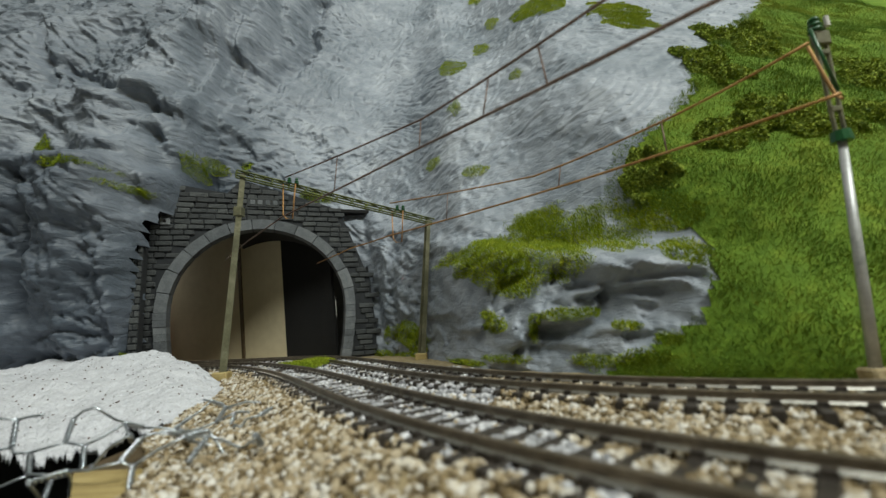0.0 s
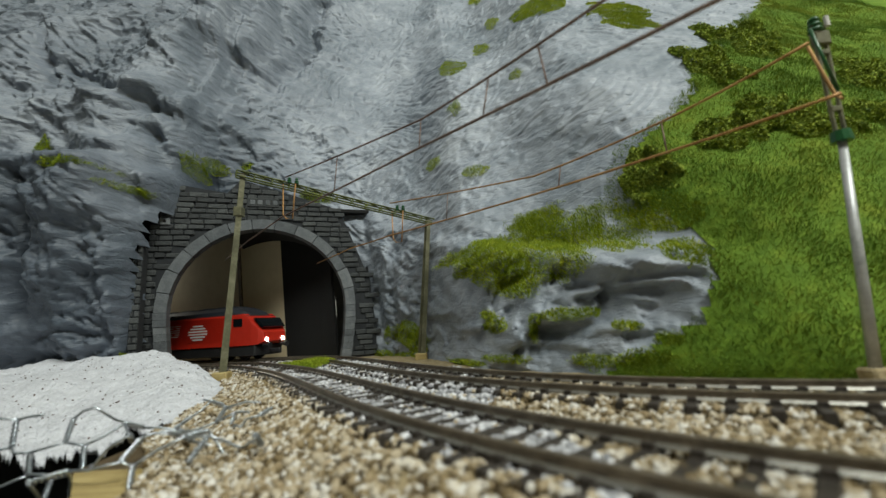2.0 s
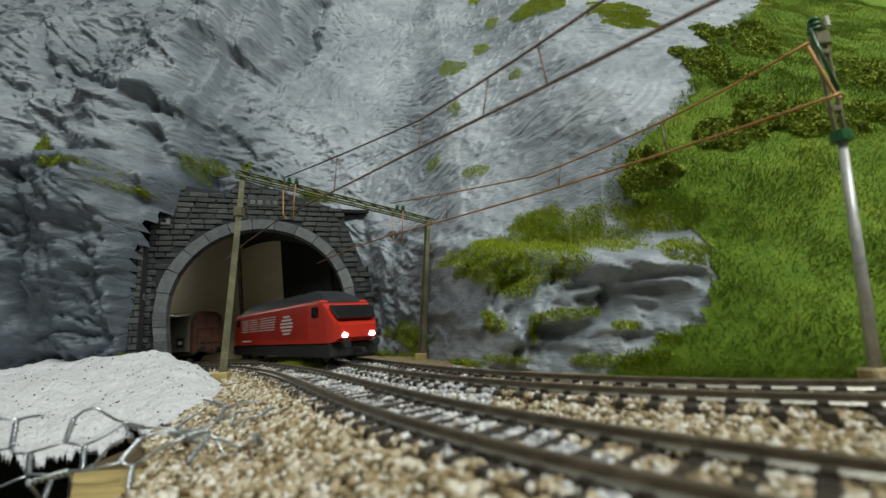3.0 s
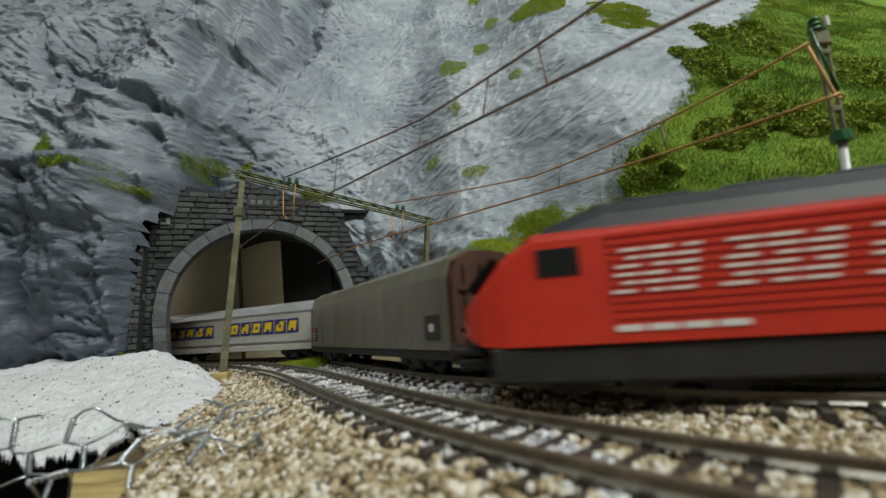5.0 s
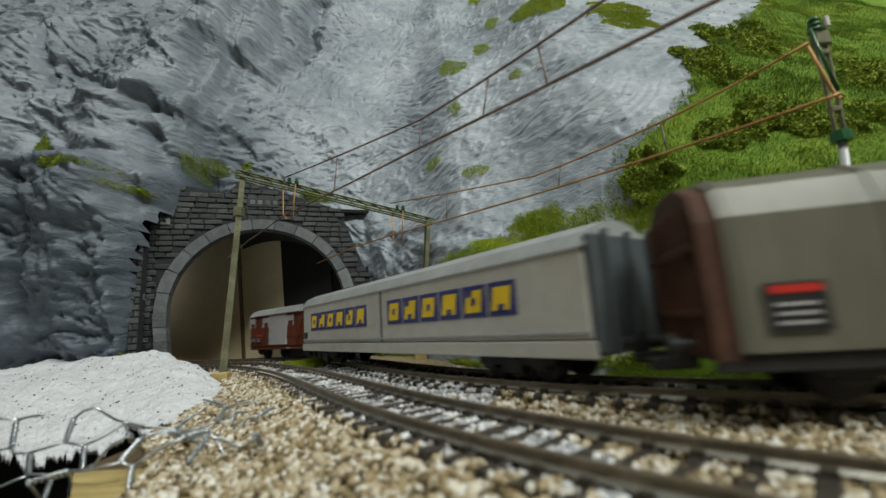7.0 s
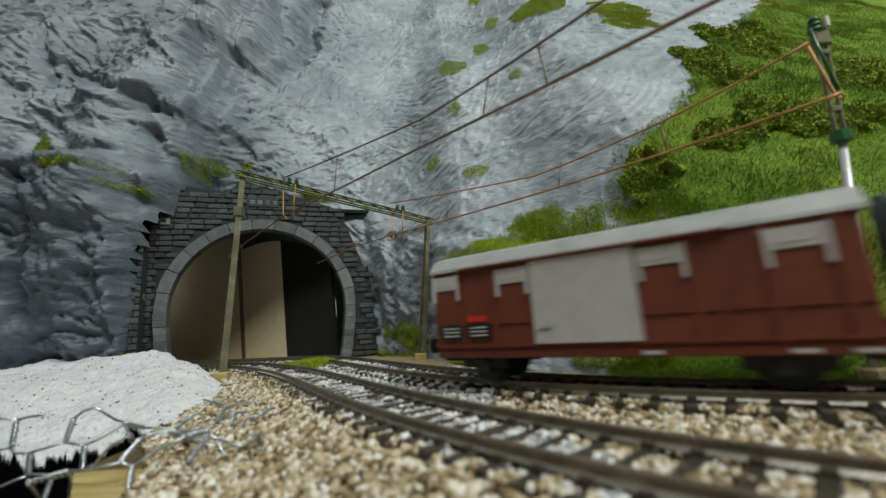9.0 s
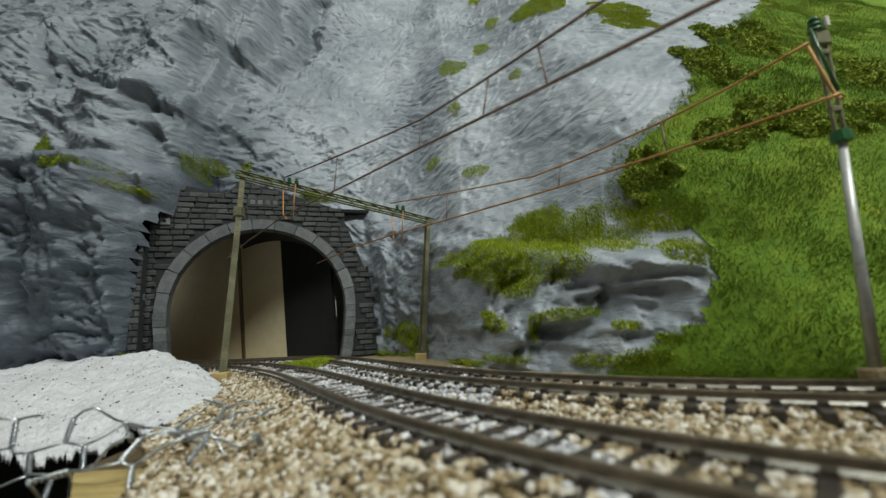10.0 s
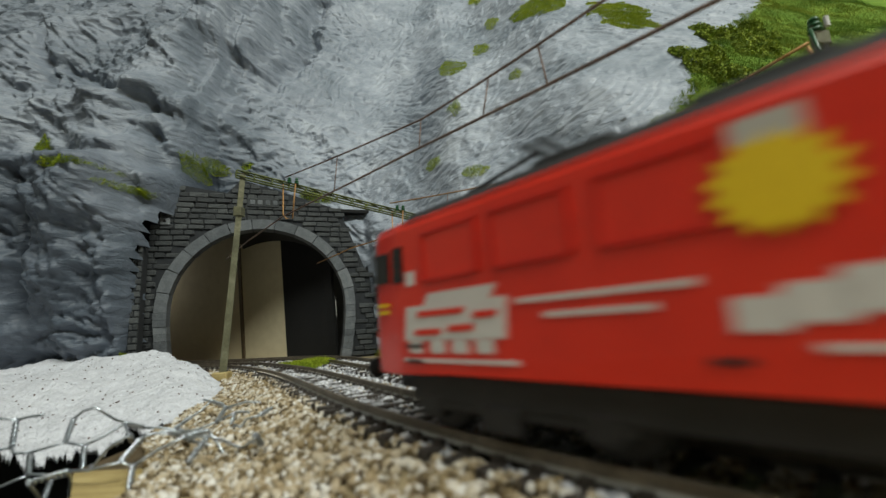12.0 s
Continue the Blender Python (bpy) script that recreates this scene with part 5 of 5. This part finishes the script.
def build_hood_wagon(L=0.179):
    root = tagged(new("tarpaulin_wagon"), "grey green tarpaulin hood freight wagon with rusty brown ends", "freight wagon")
    h = L / 2
    bm = bmesh.new()
    loft(bm, [hood_ring(x, 0.0170 + k, 0.0098, 0.036, 0.0462) for x, k in ((-h + 0.004, 0), (-h * 0.5, 0.0001), (0, 0.0002), (h * 0.5, 0.0001), (h - 0.004, 0))])
    part("tarpaulin", bm, TARP, root)
    for x in np.linspace(-h + 0.006, h - 0.006, 8):
        bm = bmesh.new()
        loft(bm, [hood_ring(x - 0.0006, 0.01735, 0.0100, 0.036, 0.0467), hood_ring(x + 0.0006, 0.01735, 0.0100, 0.036, 0.0467)])
        part("hoop", bm, TARP, root)
    for sx in (-1, 1):
        bm = bmesh.new()
        xs = sorted((sx * (h - 0.0042), sx * h))
        loft(bm, [hood_ring(x, 0.0162, 0.0085, 0.0355, 0.0455) for x in xs])
        part("end_wall", bm, RUST, root)
        for y in (-0.011, -0.0037, 0.0037, 0.011):
            bm = bmesh.new()
            xx = sorted((sx * h, sx * (h + 0.0016)))
            box(bm, xx[0], xx[1], y - 0.0009, y + 0.0009, 0.010, 0.040, 0.0003)
            part("end_rib", bm, RUST, root)
        for z in (0.017, 0.030):
            bm = bmesh.new()
            box(bm, xx[0], xx[1] - 0.0004 * sx * sx, -0.014, 0.014, z, z + 0.0016, 0.0003)
            part("cross_bar", bm, RUST, root)
        for sy in (-1, 1):
            c = sx * (h - 0.0135)
            plate(root, "placard", c - 0.0048, c + 0.0048, 0.0135, 0.0225, sy * 0.01735, BLACKPRINT, "dark square placard", sy * 0.0003)
            if sx < 0:
                plate(root, "red_field", c - 0.0040, c + 0.0040, 0.0205, 0.0220, sy * 0.01765, REDPRINT, "red printed strip", sy * 0.0002)
                for k in range(3):
                    plate(root, "print_bar", c - 0.0036, c + 0.0030, 0.0148 + k * 0.0017, 0.0153 + k * 0.0017, sy * 0.01765, DOORGREY, "pale print bar", sy * 0.0002)
                continue
            bm = bmesh.new()
            rod(bm, (c, sy * 0.0176, 0.018), (c, sy * 0.0179, 0.018), 0.0016, n=20)
            part("emblem", bm, WHITE, root, "round white emblem")
    for sy in (-1, 1):
        bm = bmesh.new()
        box(bm, -h, h, sy * 0.0150 - 0.0010, sy * 0.0150 + 0.0010, 0.0062, 0.0096, 0.0003)
        part("sill", bm, FRAME, root)
    for x in (-h + 0.033, h - 0.033):
        bogie(root, x, 0.0105, 0.0122)
    couplers(root, L)
    return root


def build_sliding_wagon(L=0.222):
    root = tagged(new("sliding_wall_wagon"), "weathered pale grey sliding wall wagon with blue and yellow print", "freight wagon")
    h, W = L / 2, 0.0168
    bm = bmesh.new()
    box(bm, -h + 0.003, h - 0.003, -W, W, 0.0125, 0.0375, 0.0005)
    part("body", bm, PALE, root)
    bm = bmesh.new()
    loft(bm, [[(x, -W - 0.0004, 0.0372), (x, W + 0.0004, 0.0372), (x, W * 0.85, 0.0415), (x, W * 0.45, 0.0446), (x, 0, 0.0455), (x, -W * 0.45, 0.0446), (x, -W * 0.85, 0.0415)] for x in (-h + 0.002, h - 0.002)])
    part("roof", bm, SILVER, root)
    for sx in (-1, 1):
        bm = bmesh.new()
        xx = sorted((sx * (h - 0.0032), sx * h))
        box(bm, xx[0], xx[1], -W + 0.0005, W - 0.0005, 0.0085, 0.0405, 0.0008)
        part("end_wall", bm, DARKEND, root, "dark grey end wall")
        for y in (-0.0115, 0.0, 0.0115):
            bm = bmesh.new()
            box(bm, min(sx * h, sx * (h + 0.0015)), max(sx * h, sx * (h + 0.0015)), y - 0.001, y + 0.001, 0.0085, 0.0415, 0.0003)
            part("end_rib", bm, DARKEND, root)
    for sy in (-1, 1):
        bm = bmesh.new()
        box(bm, -h + 0.002, h - 0.002, sy * 0.0160 - 0.0012, sy * 0.0160 + 0.0012, 0.0075, 0.0122, 0.0003)
        part("sill", bm, PALE, root, "pale grey sill with rust streaks")
        plate(root, "seam", -0.0005, 0.0005, 0.0125, 0.0372, sy * W, DARKEND, "", sy * 0.0004)
        for z in (0.0140, 0.0365):
            plate(root, "guide_rail", -h + 0.003, h - 0.003, z, z + 0.0007, sy * W, SILVER, "", sy * 0.0006)
        for half in (-1, 1):
            x0 = -h + 0.018 if half < 0 else 0.0062
            cw = 0.0132
            for k in range(6):
                xa = x0 + k * cw
                plate(root, "blue_field", xa, xa + cw - 0.0012, 0.0205, 0.0315, sy * W, BLUE, "blue printed field", sy * 0.0003)
                u = 0.0018
                y = sy * (W + 0.0003)
                t = sy * 0.0002
                plate(root, "yellow_mark", xa + u - 0.0004, xa + cw - 0.0042, 0.0222, 0.0298, y, YELLOW, "yellow print", t, 0.18)
                plate(root, "blue_notch", xa + u + (0.0024 if k % 2 else 0.0032), xa + u + 0.0052, 0.0222 if k % 2 else 0.0246, 0.0242 if k % 2 else 0.0272, sy * (W + 0.0005), BLUE, "", t, 0.18)
                if k % 3 == 1:
                    plate(root, "blue_notch", xa + u + 0.001, xa + u + 0.0036, 0.0276, 0.0298, sy * (W + 0.0005), BLUE, "", t, 0.18)
        c = -h + 0.0075
        plate(root, "placard", c - 0.003, c + 0.003, 0.0155, 0.0195, sy * W, BLACKPRINT, "dark square placard", sy * 0.0003)
    bm = bmesh.new()
    box(bm, -h + 0.004, h - 0.004, -0.010, 0.010, 0.0085, 0.0122)
    part("underframe", bm, FRAME, root)
    for x in (-h + 0.034, h - 0.034):
        bogie(root, x, 0.0105, 0.0122)
    couplers(root, L)
    return root


def build_box_wagon(L=0.102):
    root = tagged(new("box_wagon"), "oxide brown box wagon with silver roof and grey sliding door", "freight wagon")
    h, W = L / 2, 0.0162
    bm = bmesh.new()
    box(bm, -h, h, -W, W, 0.0105, 0.0362, 0.0004)
    part("body", bm, BROWN, root)
    bm = bmesh.new()
    loft(bm, [[(x, -W - 0.0008, 0.0360), (x, W + 0.0008, 0.0360), (x, W + 0.0006, 0.0370), (x, W * 0.8, 0.0408), (x, W * 0.4, 0.0426), (x, -W * 0.4, 0.0426), (x, -W * 0.8, 0.0408), (x, -W - 0.0006, 0.0370)] for x in (-h - 0.001, h + 0.001)])
    part("roof", bm, SILVER, root)
    for sy in (-1, 1):
        plate(root, "sliding_door", -0.0165, 0.0105, 0.0118, 0.0355, sy * W, DOORGREY, "light grey sliding door", sy * 0.0010)
        plate(root, "door_handle", -0.0148, -0.0115, 0.0160, 0.0166, sy * (W + 0.0010), SILVER, "", sy * 0.0006)
        plate(root, "door_rail", -0.040, 0.030, 0.0357, 0.0363, sy * W, BROWN, "", sy * 0.0018)
        for x in (-h + 0.005, -0.0225, 0.0165, h - 0.010):
            plate(root, "vent_panel", x - 0.0044, x + 0.0044, 0.0300, 0.0345, sy * W, DOORGREY, "whitish ventilator panel", sy * 0.0005)
            for o in (-0.0047, 0.0047):
                plate(root, "vent_post", x + o - 0.0005, x + o + 0.0005, 0.0262, 0.0346, sy * W, DOORGREY, "grey vent post", sy * 0.0008)
            plate(root, "vent_bar", x - 0.0040, x + 0.0020, 0.0312, 0.0316, sy * (W + 0.0005), DOORGREY, "", sy * 0.0002, 2.2)
        for x in (-h + 0.0105, -0.029, 0.0225, 0.036, h - 0.004):
            plate(root, "post", x - 0.0006, x + 0.0006, 0.0108, 0.0360, sy * W, BROWN, "", sy * 0.0007)
        for z in (0.0112, 0.0180):
            plate(root, "stringer", -h + 0.0005, -0.0170, z, z + 0.0006, sy * W, BROWN, "", sy * 0.0006)
            plate(root, "stringer", 0.0110, h - 0.0005, z, z + 0.0006, sy * W, BROWN, "", sy * 0.0006)
        plate(root, "lettering_field", -h + 0.003, -h + 0.0105, 0.0140, 0.0185, sy * W, BLACKPRINT, "black data panel", sy * 0.0010)
        plate(root, "lettering_field", -h + 0.013, -h + 0.0205, 0.0140, 0.0185, sy * W, BLACKPRINT, "black data panel", sy * 0.0010)
        plate(root, "red_field", -h + 0.013, -h + 0.019, 0.0190, 0.0208, sy * W, REDPRINT, "red printed patch", sy * 0.0010)
        for k in range(3):
            plate(root, "white_bar", -h + 0.0038, -h + 0.0095, 0.0147 + k * 0.0012, 0.0150 + k * 0.0012, sy * (W + 0.0010), WHITE, "white print bar", sy * 0.0002)
            plate(root, "white_bar", -h + 0.0138, -h + 0.0195, 0.0147 + k * 0.0012, 0.0150 + k * 0.0012, sy * (W + 0.0010), WHITE, "white print bar", sy * 0.0002)
        plate(root, "diagonal_brace", 0.0240, 0.0250, 0.0115, 0.0350, sy * W, BROWN, "", sy * 0.0007, 0.45)
        for x in (0.012, h - 0.012, h - 0.003):
            plate(root, "sill_mark", x - 0.0022, x + 0.0022, 0.0084, 0.0093, sy * 0.0159, DOORGREY, "small pale print", sy * 0.0003)
        bm = bmesh.new()
        box(bm, -h, h, sy * 0.0150 - 0.0009, sy * 0.0150 + 0.0009, 0.0078, 0.0105, 0.0003)
        part("sill", bm, BROWN, root)
        for x in (-0.036, 0.036):
            bm = bmesh.new()
            box(bm, x - 0.008, x + 0.008, sy * 0.0118 - 0.001, sy * 0.0118 + 0.001, 0.0045, 0.0085, 0.0006)
            box(bm, x - 0.0026, x + 0.0026, sy * 0.0125 - 0.0015, sy * 0.0125 + 0.0015, 0.0032, 0.0078, 0.0006)
            part("axle_guard", bm, FRAME, root)
    for x in (-0.036, 0.036):
        wheelset(root, x)
    couplers(root, L)
    return root


def build_old_loco():
    """Older red engine with windowed engine room, pantographs and white and yellow printing."""
    root = tagged(new("locomotive"), "older bright red model electric locomotive with white and yellow print", "locomotive")
    L, W = 0.168, 0.0170
    h = L / 2
    bm = bmesh.new()
    loft(bm, [[(x, -w, z0 + 0.0035), (x, w, z0 + 0.0035), (x, w, 0.0425), (x, w * 0.95, 0.0445), (x, -w * 0.95, 0.0445), (x, -w, 0.0425)] for x, w, z0 in
              ((-h, 0.0135, 0.0095), (-h + 0.004, 0.0160, 0.0080), (-h + 0.012, W, 0.0080), (-h + 0.026, W, 0.0085), (h - 0.026, W, 0.0085), (h - 0.012, W, 0.0080), (h - 0.004, 0.0160, 0.0080), (h, 0.0135, 0.0095))])
    part("body", bm, RED, root)
    bm = bmesh.new()
    loft(bm, [[(x, -w, 0.0438), (x, w, 0.0438), (x, w * 0.8, z), (x, -w * 0.8, z)] for x, w, z in ((-h + 0.006, 0.0160, 0.0448), (-h + 0.014, 0.0166, 0.0470), (h - 0.014, 0.0166, 0.0470), (h - 0.006, 0.0160, 0.0448))])
    part("roof", bm, FRAME, root)
    for x in (-0.035, -0.012, 0.012, 0.035):
        bm = bmesh.new()
        box(bm, x - 0.007, x + 0.007, -0.011, 0.011, 0.0466, 0.0492, 0.0006)
        part("roof_box", bm, FRAME, root)
    for sx in (-1, 1):
        c = sx * 0.052
        bm = bmesh.new()
        box(bm, c - 0.012, c + 0.012, -0.008, 0.008, 0.0474, 0.0482)
        pan = part("pantograph", bm, FRAME, root, "folded dark pantograph")
        for sy in (-1, 1):
            for pa, pb in (((c - 0.014, sy * 0.006, 0.0486), (c + 0.012, sy * 0.004, 0.0504)), ((c + 0.012, sy * 0.004, 0.0504), (c - 0.010, sy * 0.008, 0.0518))):
                bm = bmesh.new()
                rod(bm, pa, pb, 0.0005, n=6)
                part("arm", bm, FRAME, pan)
        for o in (0.010, 0.013):
            bm = bmesh.new()
            rod(bm, (c - o, -0.012, 0.0520), (c - o, 0.012, 0.0520), 0.0006, n=6)
            part("contact_strip", bm, FRAME, pan)
        bm = bmesh.new()
        xx = sorted((sx * (h - 0.001), sx * (h + 0.0025)))
        box(bm, xx[0], xx[1], -0.0125, 0.0125, 0.0192, 0.0202, 0.0003)
        part("footboard", bm, RED, root)
        for y in (-0.0062, 0.0062):
            bm = bmesh.new()
            box(bm, min(sx * (h - 0.002), sx * (h + 0.0003)), max(sx * (h - 0.002), sx * (h + 0.0003)), y - 0.0046, y + 0.0046, 0.0315, 0.0390, 0.0006)
            part("windscreen", bm, GLASS, root, "dark windscreen")
            bm = bmesh.new()
            rod(bm, (sx * (h - 0.001), y * 1.5, 0.0150), (sx * (h + 0.0012), y * 1.5, 0.0150), 0.0016, n=12)
            part("headlight", bm, WHITE, root, "unlit lamp")
        for sy in (-1, 1):
            plate(root, "cab_window", min(sx * (h - 0.0090), sx * (h - 0.0045)), max(sx * (h - 0.0090), sx * (h - 0.0045)), 0.0315, 0.0385, sy * W * 0.985, GLASS, "dark cab side window", sy * 0.0004)
            plate(root, "door_window", min(sx * (h - 0.0140), sx * (h - 0.0108)), max(sx * (h - 0.0140), sx * (h - 0.0108)), 0.0310, 0.0390, sy * W, GLASS, "dark door window", sy * 0.0004)
            plate(root, "step", min(sx * (h - 0.0190), sx * (h - 0.0145)), max(sx * (h - 0.0190), sx * (h - 0.0145)), 0.0170, 0.0177, sy * W, FRAME, "dark step slot", sy * 0.0004)
            plate(root, "step", min(sx * (h - 0.0190), sx * (h - 0.0145)), max(sx * (h - 0.0190), sx * (h - 0.0145)), 0.0140, 0.0147, sy * W, FRAME, "dark step slot", sy * 0.0004)
            for k in range(2):
                plate(root, "yellow_bar", min(sx * (h - 0.0085), sx * (h - 0.0050)), max(sx * (h - 0.0085), sx * (h - 0.0050)), 0.0245 + 0.0016 * k, 0.0253 + 0.0016 * k, sy * W * 0.985, YELLOW, "small yellow print", sy * 0.0003)
    for sy in (-1, 1):
        y0 = sy * W
        for x in (0.0568, 0.0400, 0.0225, -0.0125, -0.030, -0.047):
            bm = bmesh.new()
            xa, xb = x - 0.0070, x + 0.0070
            for a, b, c, d in ((xa, xb, 0.0302, 0.0308), (xa, xb, 0.0400, 0.0406), (xa, xa + 0.0006, 0.0302, 0.0406), (xb - 0.0006, xb, 0.0302, 0.0406)):
                box(bm, a, b, min(y0, y0 + sy * 0.0006), max(y0, y0 + sy * 0.0006), c, d)
            part("window_frame", bm, DARKRED, root)
            plate(root, "shutter", xa + 0.0006, xb - 0.0006, 0.0308, 0.0400, y0, RED, "closed red ventilator shutter", sy * 0.0002)
        # white printed picture of rolling stock, as plain shapes
        y, t = y0, sy * 0.0003
        plate(root, "white_print", 0.0455, 0.0700, 0.0185, 0.0255, y, WHITE, "white printed shape", t, -0.1)
        plate(root, "white_print", 0.0480, 0.0640, 0.0255, 0.0278, y, WHITE, "white printed shape", t, -0.6)
        for xa in (0.0480, 0.0535, 0.0590, 0.0650):
            plate(root, "white_print", xa, xa + 0.0036, 0.0160, 0.0184, y, WHITE, "white printed shape", t)
        for xa, xb, z in ((0.052, 0.058, 0.0200), (0.060, 0.067, 0.0195), (0.054, 0.066, 0.0232), (0.047, 0.052, 0.0222)):
            plate(root, "red_gap", xa, xb, z, z + 0.0012, sy * (W + 0.0003), RED, "", sy * 0.0002, -0.4)
        plate(root, "white_line", 0.0435, 0.0705, 0.0142, 0.0149, y, WHITE, "white line", t)
        plate(root, "white_line", 0.0195, 0.0430, 0.0240, 0.0248, y, WHITE, "white line", t)
        plate(root, "white_line", 0.0238, 0.0385, 0.0215, 0.0223, y, WHITE, "white line", t)
        plate(root, "white_mark", 0.0665, 0.0690, 0.0300, 0.0330, y, WHITE, "white printed mark", t)
        plate(root, "side_slot", 0.0160, 0.0195, 0.0150, 0.0157, y, FRAME, "dark slot", t)
        bm = bmesh.new()
        ring = []
        for k in range(28):
            a = 2 * math.pi * k / 28
            r = 0.0058 if k % 2 else 0.0043
            ring.append((0.0118 + r * math.cos(a), 0.0338 + r * math.sin(a)))
        loft(bm, [[(p[0], sy * (W + 0.0004), p[1]) for p in ring], [(p[0], sy * (W + 0.0007), p[1]) for p in ring]])
        part("yellow_star", bm, YELLOW, root, "yellow printed sunburst")
        plate(root, "porthole", 0.0088, 0.0146, 0.0378, 0.0415, y, PALE, "small pale window", t)
        for i in range(9):
            plate(root, "white_print", 0.0125 - i * 0.0042, 0.0170 - i * 0.0040, 0.0185 + 0.0011 * i * 0.7, 0.0222 + 0.0011 * i, y, WHITE, "white printed shape", t)
        plate(root, "white_print", -0.030, 0.0110, 0.0165, 0.0172, y, WHITE, "white line", t, 0.6)
    bm = bmesh.new()
    box(bm, -h + 0.012, h - 0.012, -0.0145, 0.0145, 0.0060, 0.0118, 0.0006)
    part("underframe", bm, FRAME, root)
    for x in (-0.050, 0.050):
        bogie(root, x, 0.0165, 0.0130, 0.0064)
    couplers(root, L)
    return root


# ---- the room round the layout ----
def build_room():
    for name, a, b, lab in (("wall_north", (-2.2, 1.6, -1), (2.2, 1.68, 1.9), ""), ("wall_south", (-2.2, -2.08, -1), (2.2, -2.0, 1.9), ""),
                            ("wall_west", (-2.28, -2.08, -1), (-2.2, 1.68, 1.9), ""), ("wall_east", (2.2, -2.08, -1), (2.28, 1.68, 1.9), ""),
                            ("ceiling", (-2.28, -2.08, 1.9), (2.28, 1.68, 1.98), ""), ("floor", (-2.28, -2.08, -1.08), (2.28, 1.68, -1), "")):
        bm = bmesh.new()
        box(bm, a[0], b[0], a[1], b[1], a[2], b[2])
        tagged(part(name, bm, WALLPAINT), "plain painted room surface round the layout", "room", kind="structure")
    # Board whose black colour holds the darkness of the void under the layout.
    bm = bmesh.new()
    box(bm, -0.75, 0.75, -0.5, 0.6, -0.09, -0.07, 0.002)
    tagged(part("layout_table", bm, VOID), "table board coloured black for the dark void under the layout", "table")


build_room()


# ---- what moves ----
def ride(thing, track, centre, length, flip, t0=0.0, t1=12.0, step=0.1):
    """Rows of a vehicle whose centre runs along a track; both bogies stay on the line."""
    rows = []
    n = int(round((t1 - t0) / step))
    for i in range(n + 1):
        t = t0 + i * step
        s = centre(t)
        xa, ya, _ = spot(track, s - length * 0.3)
        xb, yb, _ = spot(track, s + length * 0.3)
        xc, yc, _ = spot(track, s - length * 0.1)
        xd, yd, _ = spot(track, s + length * 0.45)
        a = math.degrees(math.atan2(yd - yc, xd - xc)) + (180 if flip else 0)
        rows.append((t, pose((xa + xb) / 2, (ya + yb) / 2, 0, 0, 0, a)))
    walk(thing, rows)


HEAD_T = [0, 0.6, 1.0, 1.8, 2.1, 2.5, 3.0, 3.2, 3.5, 4.0, 4.5, 5.0, 5.5, 6.0, 6.5, 7.0, 8.8, 9.0, 9.5, 10.5, 12.0]
HEAD_S = [-0.229, -0.179, -0.150, -0.077, -0.065, -0.022, 0.068, 0.107, 0.162, 0.248, 0.328, 0.4112, 0.4615, 0.525, 0.588, 0.643, 0.894, 0.921, 0.977, 1.100, 1.285]


def head(t):
    """Place of the goods train's front along the hillside track; it slows as it leaves the tunnel."""
    w = np.arange(-0.3, 0.31, 0.05)
    k = np.exp(-(w / 0.16) ** 2)
    tt = np.clip(t + w, -0.3, 12.3)
    v = np.interp(tt, HEAD_T, HEAD_S) + np.minimum(tt, 0) * 0.126 + np.maximum(tt - 12, 0) * 0.126
    return float((v * k).sum() / k.sum())


def motions():
    back = 0.0
    for make, length, gap in ((build_red_loco, 0.204, 0.008), (build_hood_wagon, 0.179, 0.0085), (build_sliding_wagon, 0.222, 0.0095), (build_box_wagon, 0.102, 0.0)):
        mid = back + length / 2
        thing = make()
        thing.scale = (1.0, 0.95, 0.95)
        ride(thing, FAR, lambda t, m=mid: head(t) - m, length, False)
        back += length + gap
    shunter = build_old_loco()
    shunter.scale = (0.95, 0.84, 0.84)
    rows = []
    for i in range(121):
        t = i * 0.1
        lead = 0.1360 + 0.130 * (12.0 - t) + 0.026
        x, y, _ = spot(NEAR, lead)
        xa, ya, _ = spot(NEAR, lead - 0.012)
        xb, yb, _ = spot(NEAR, lead + 0.046)
        way = Vector((xa - xb, ya - yb, 0)).normalized()
        rows.append((t, pose(x - way.x * 0.054, y - way.y * 0.054, 0, 0, 0, math.degrees(math.atan2(way.y, way.x)))))
    walk(shunter, rows)


motions()
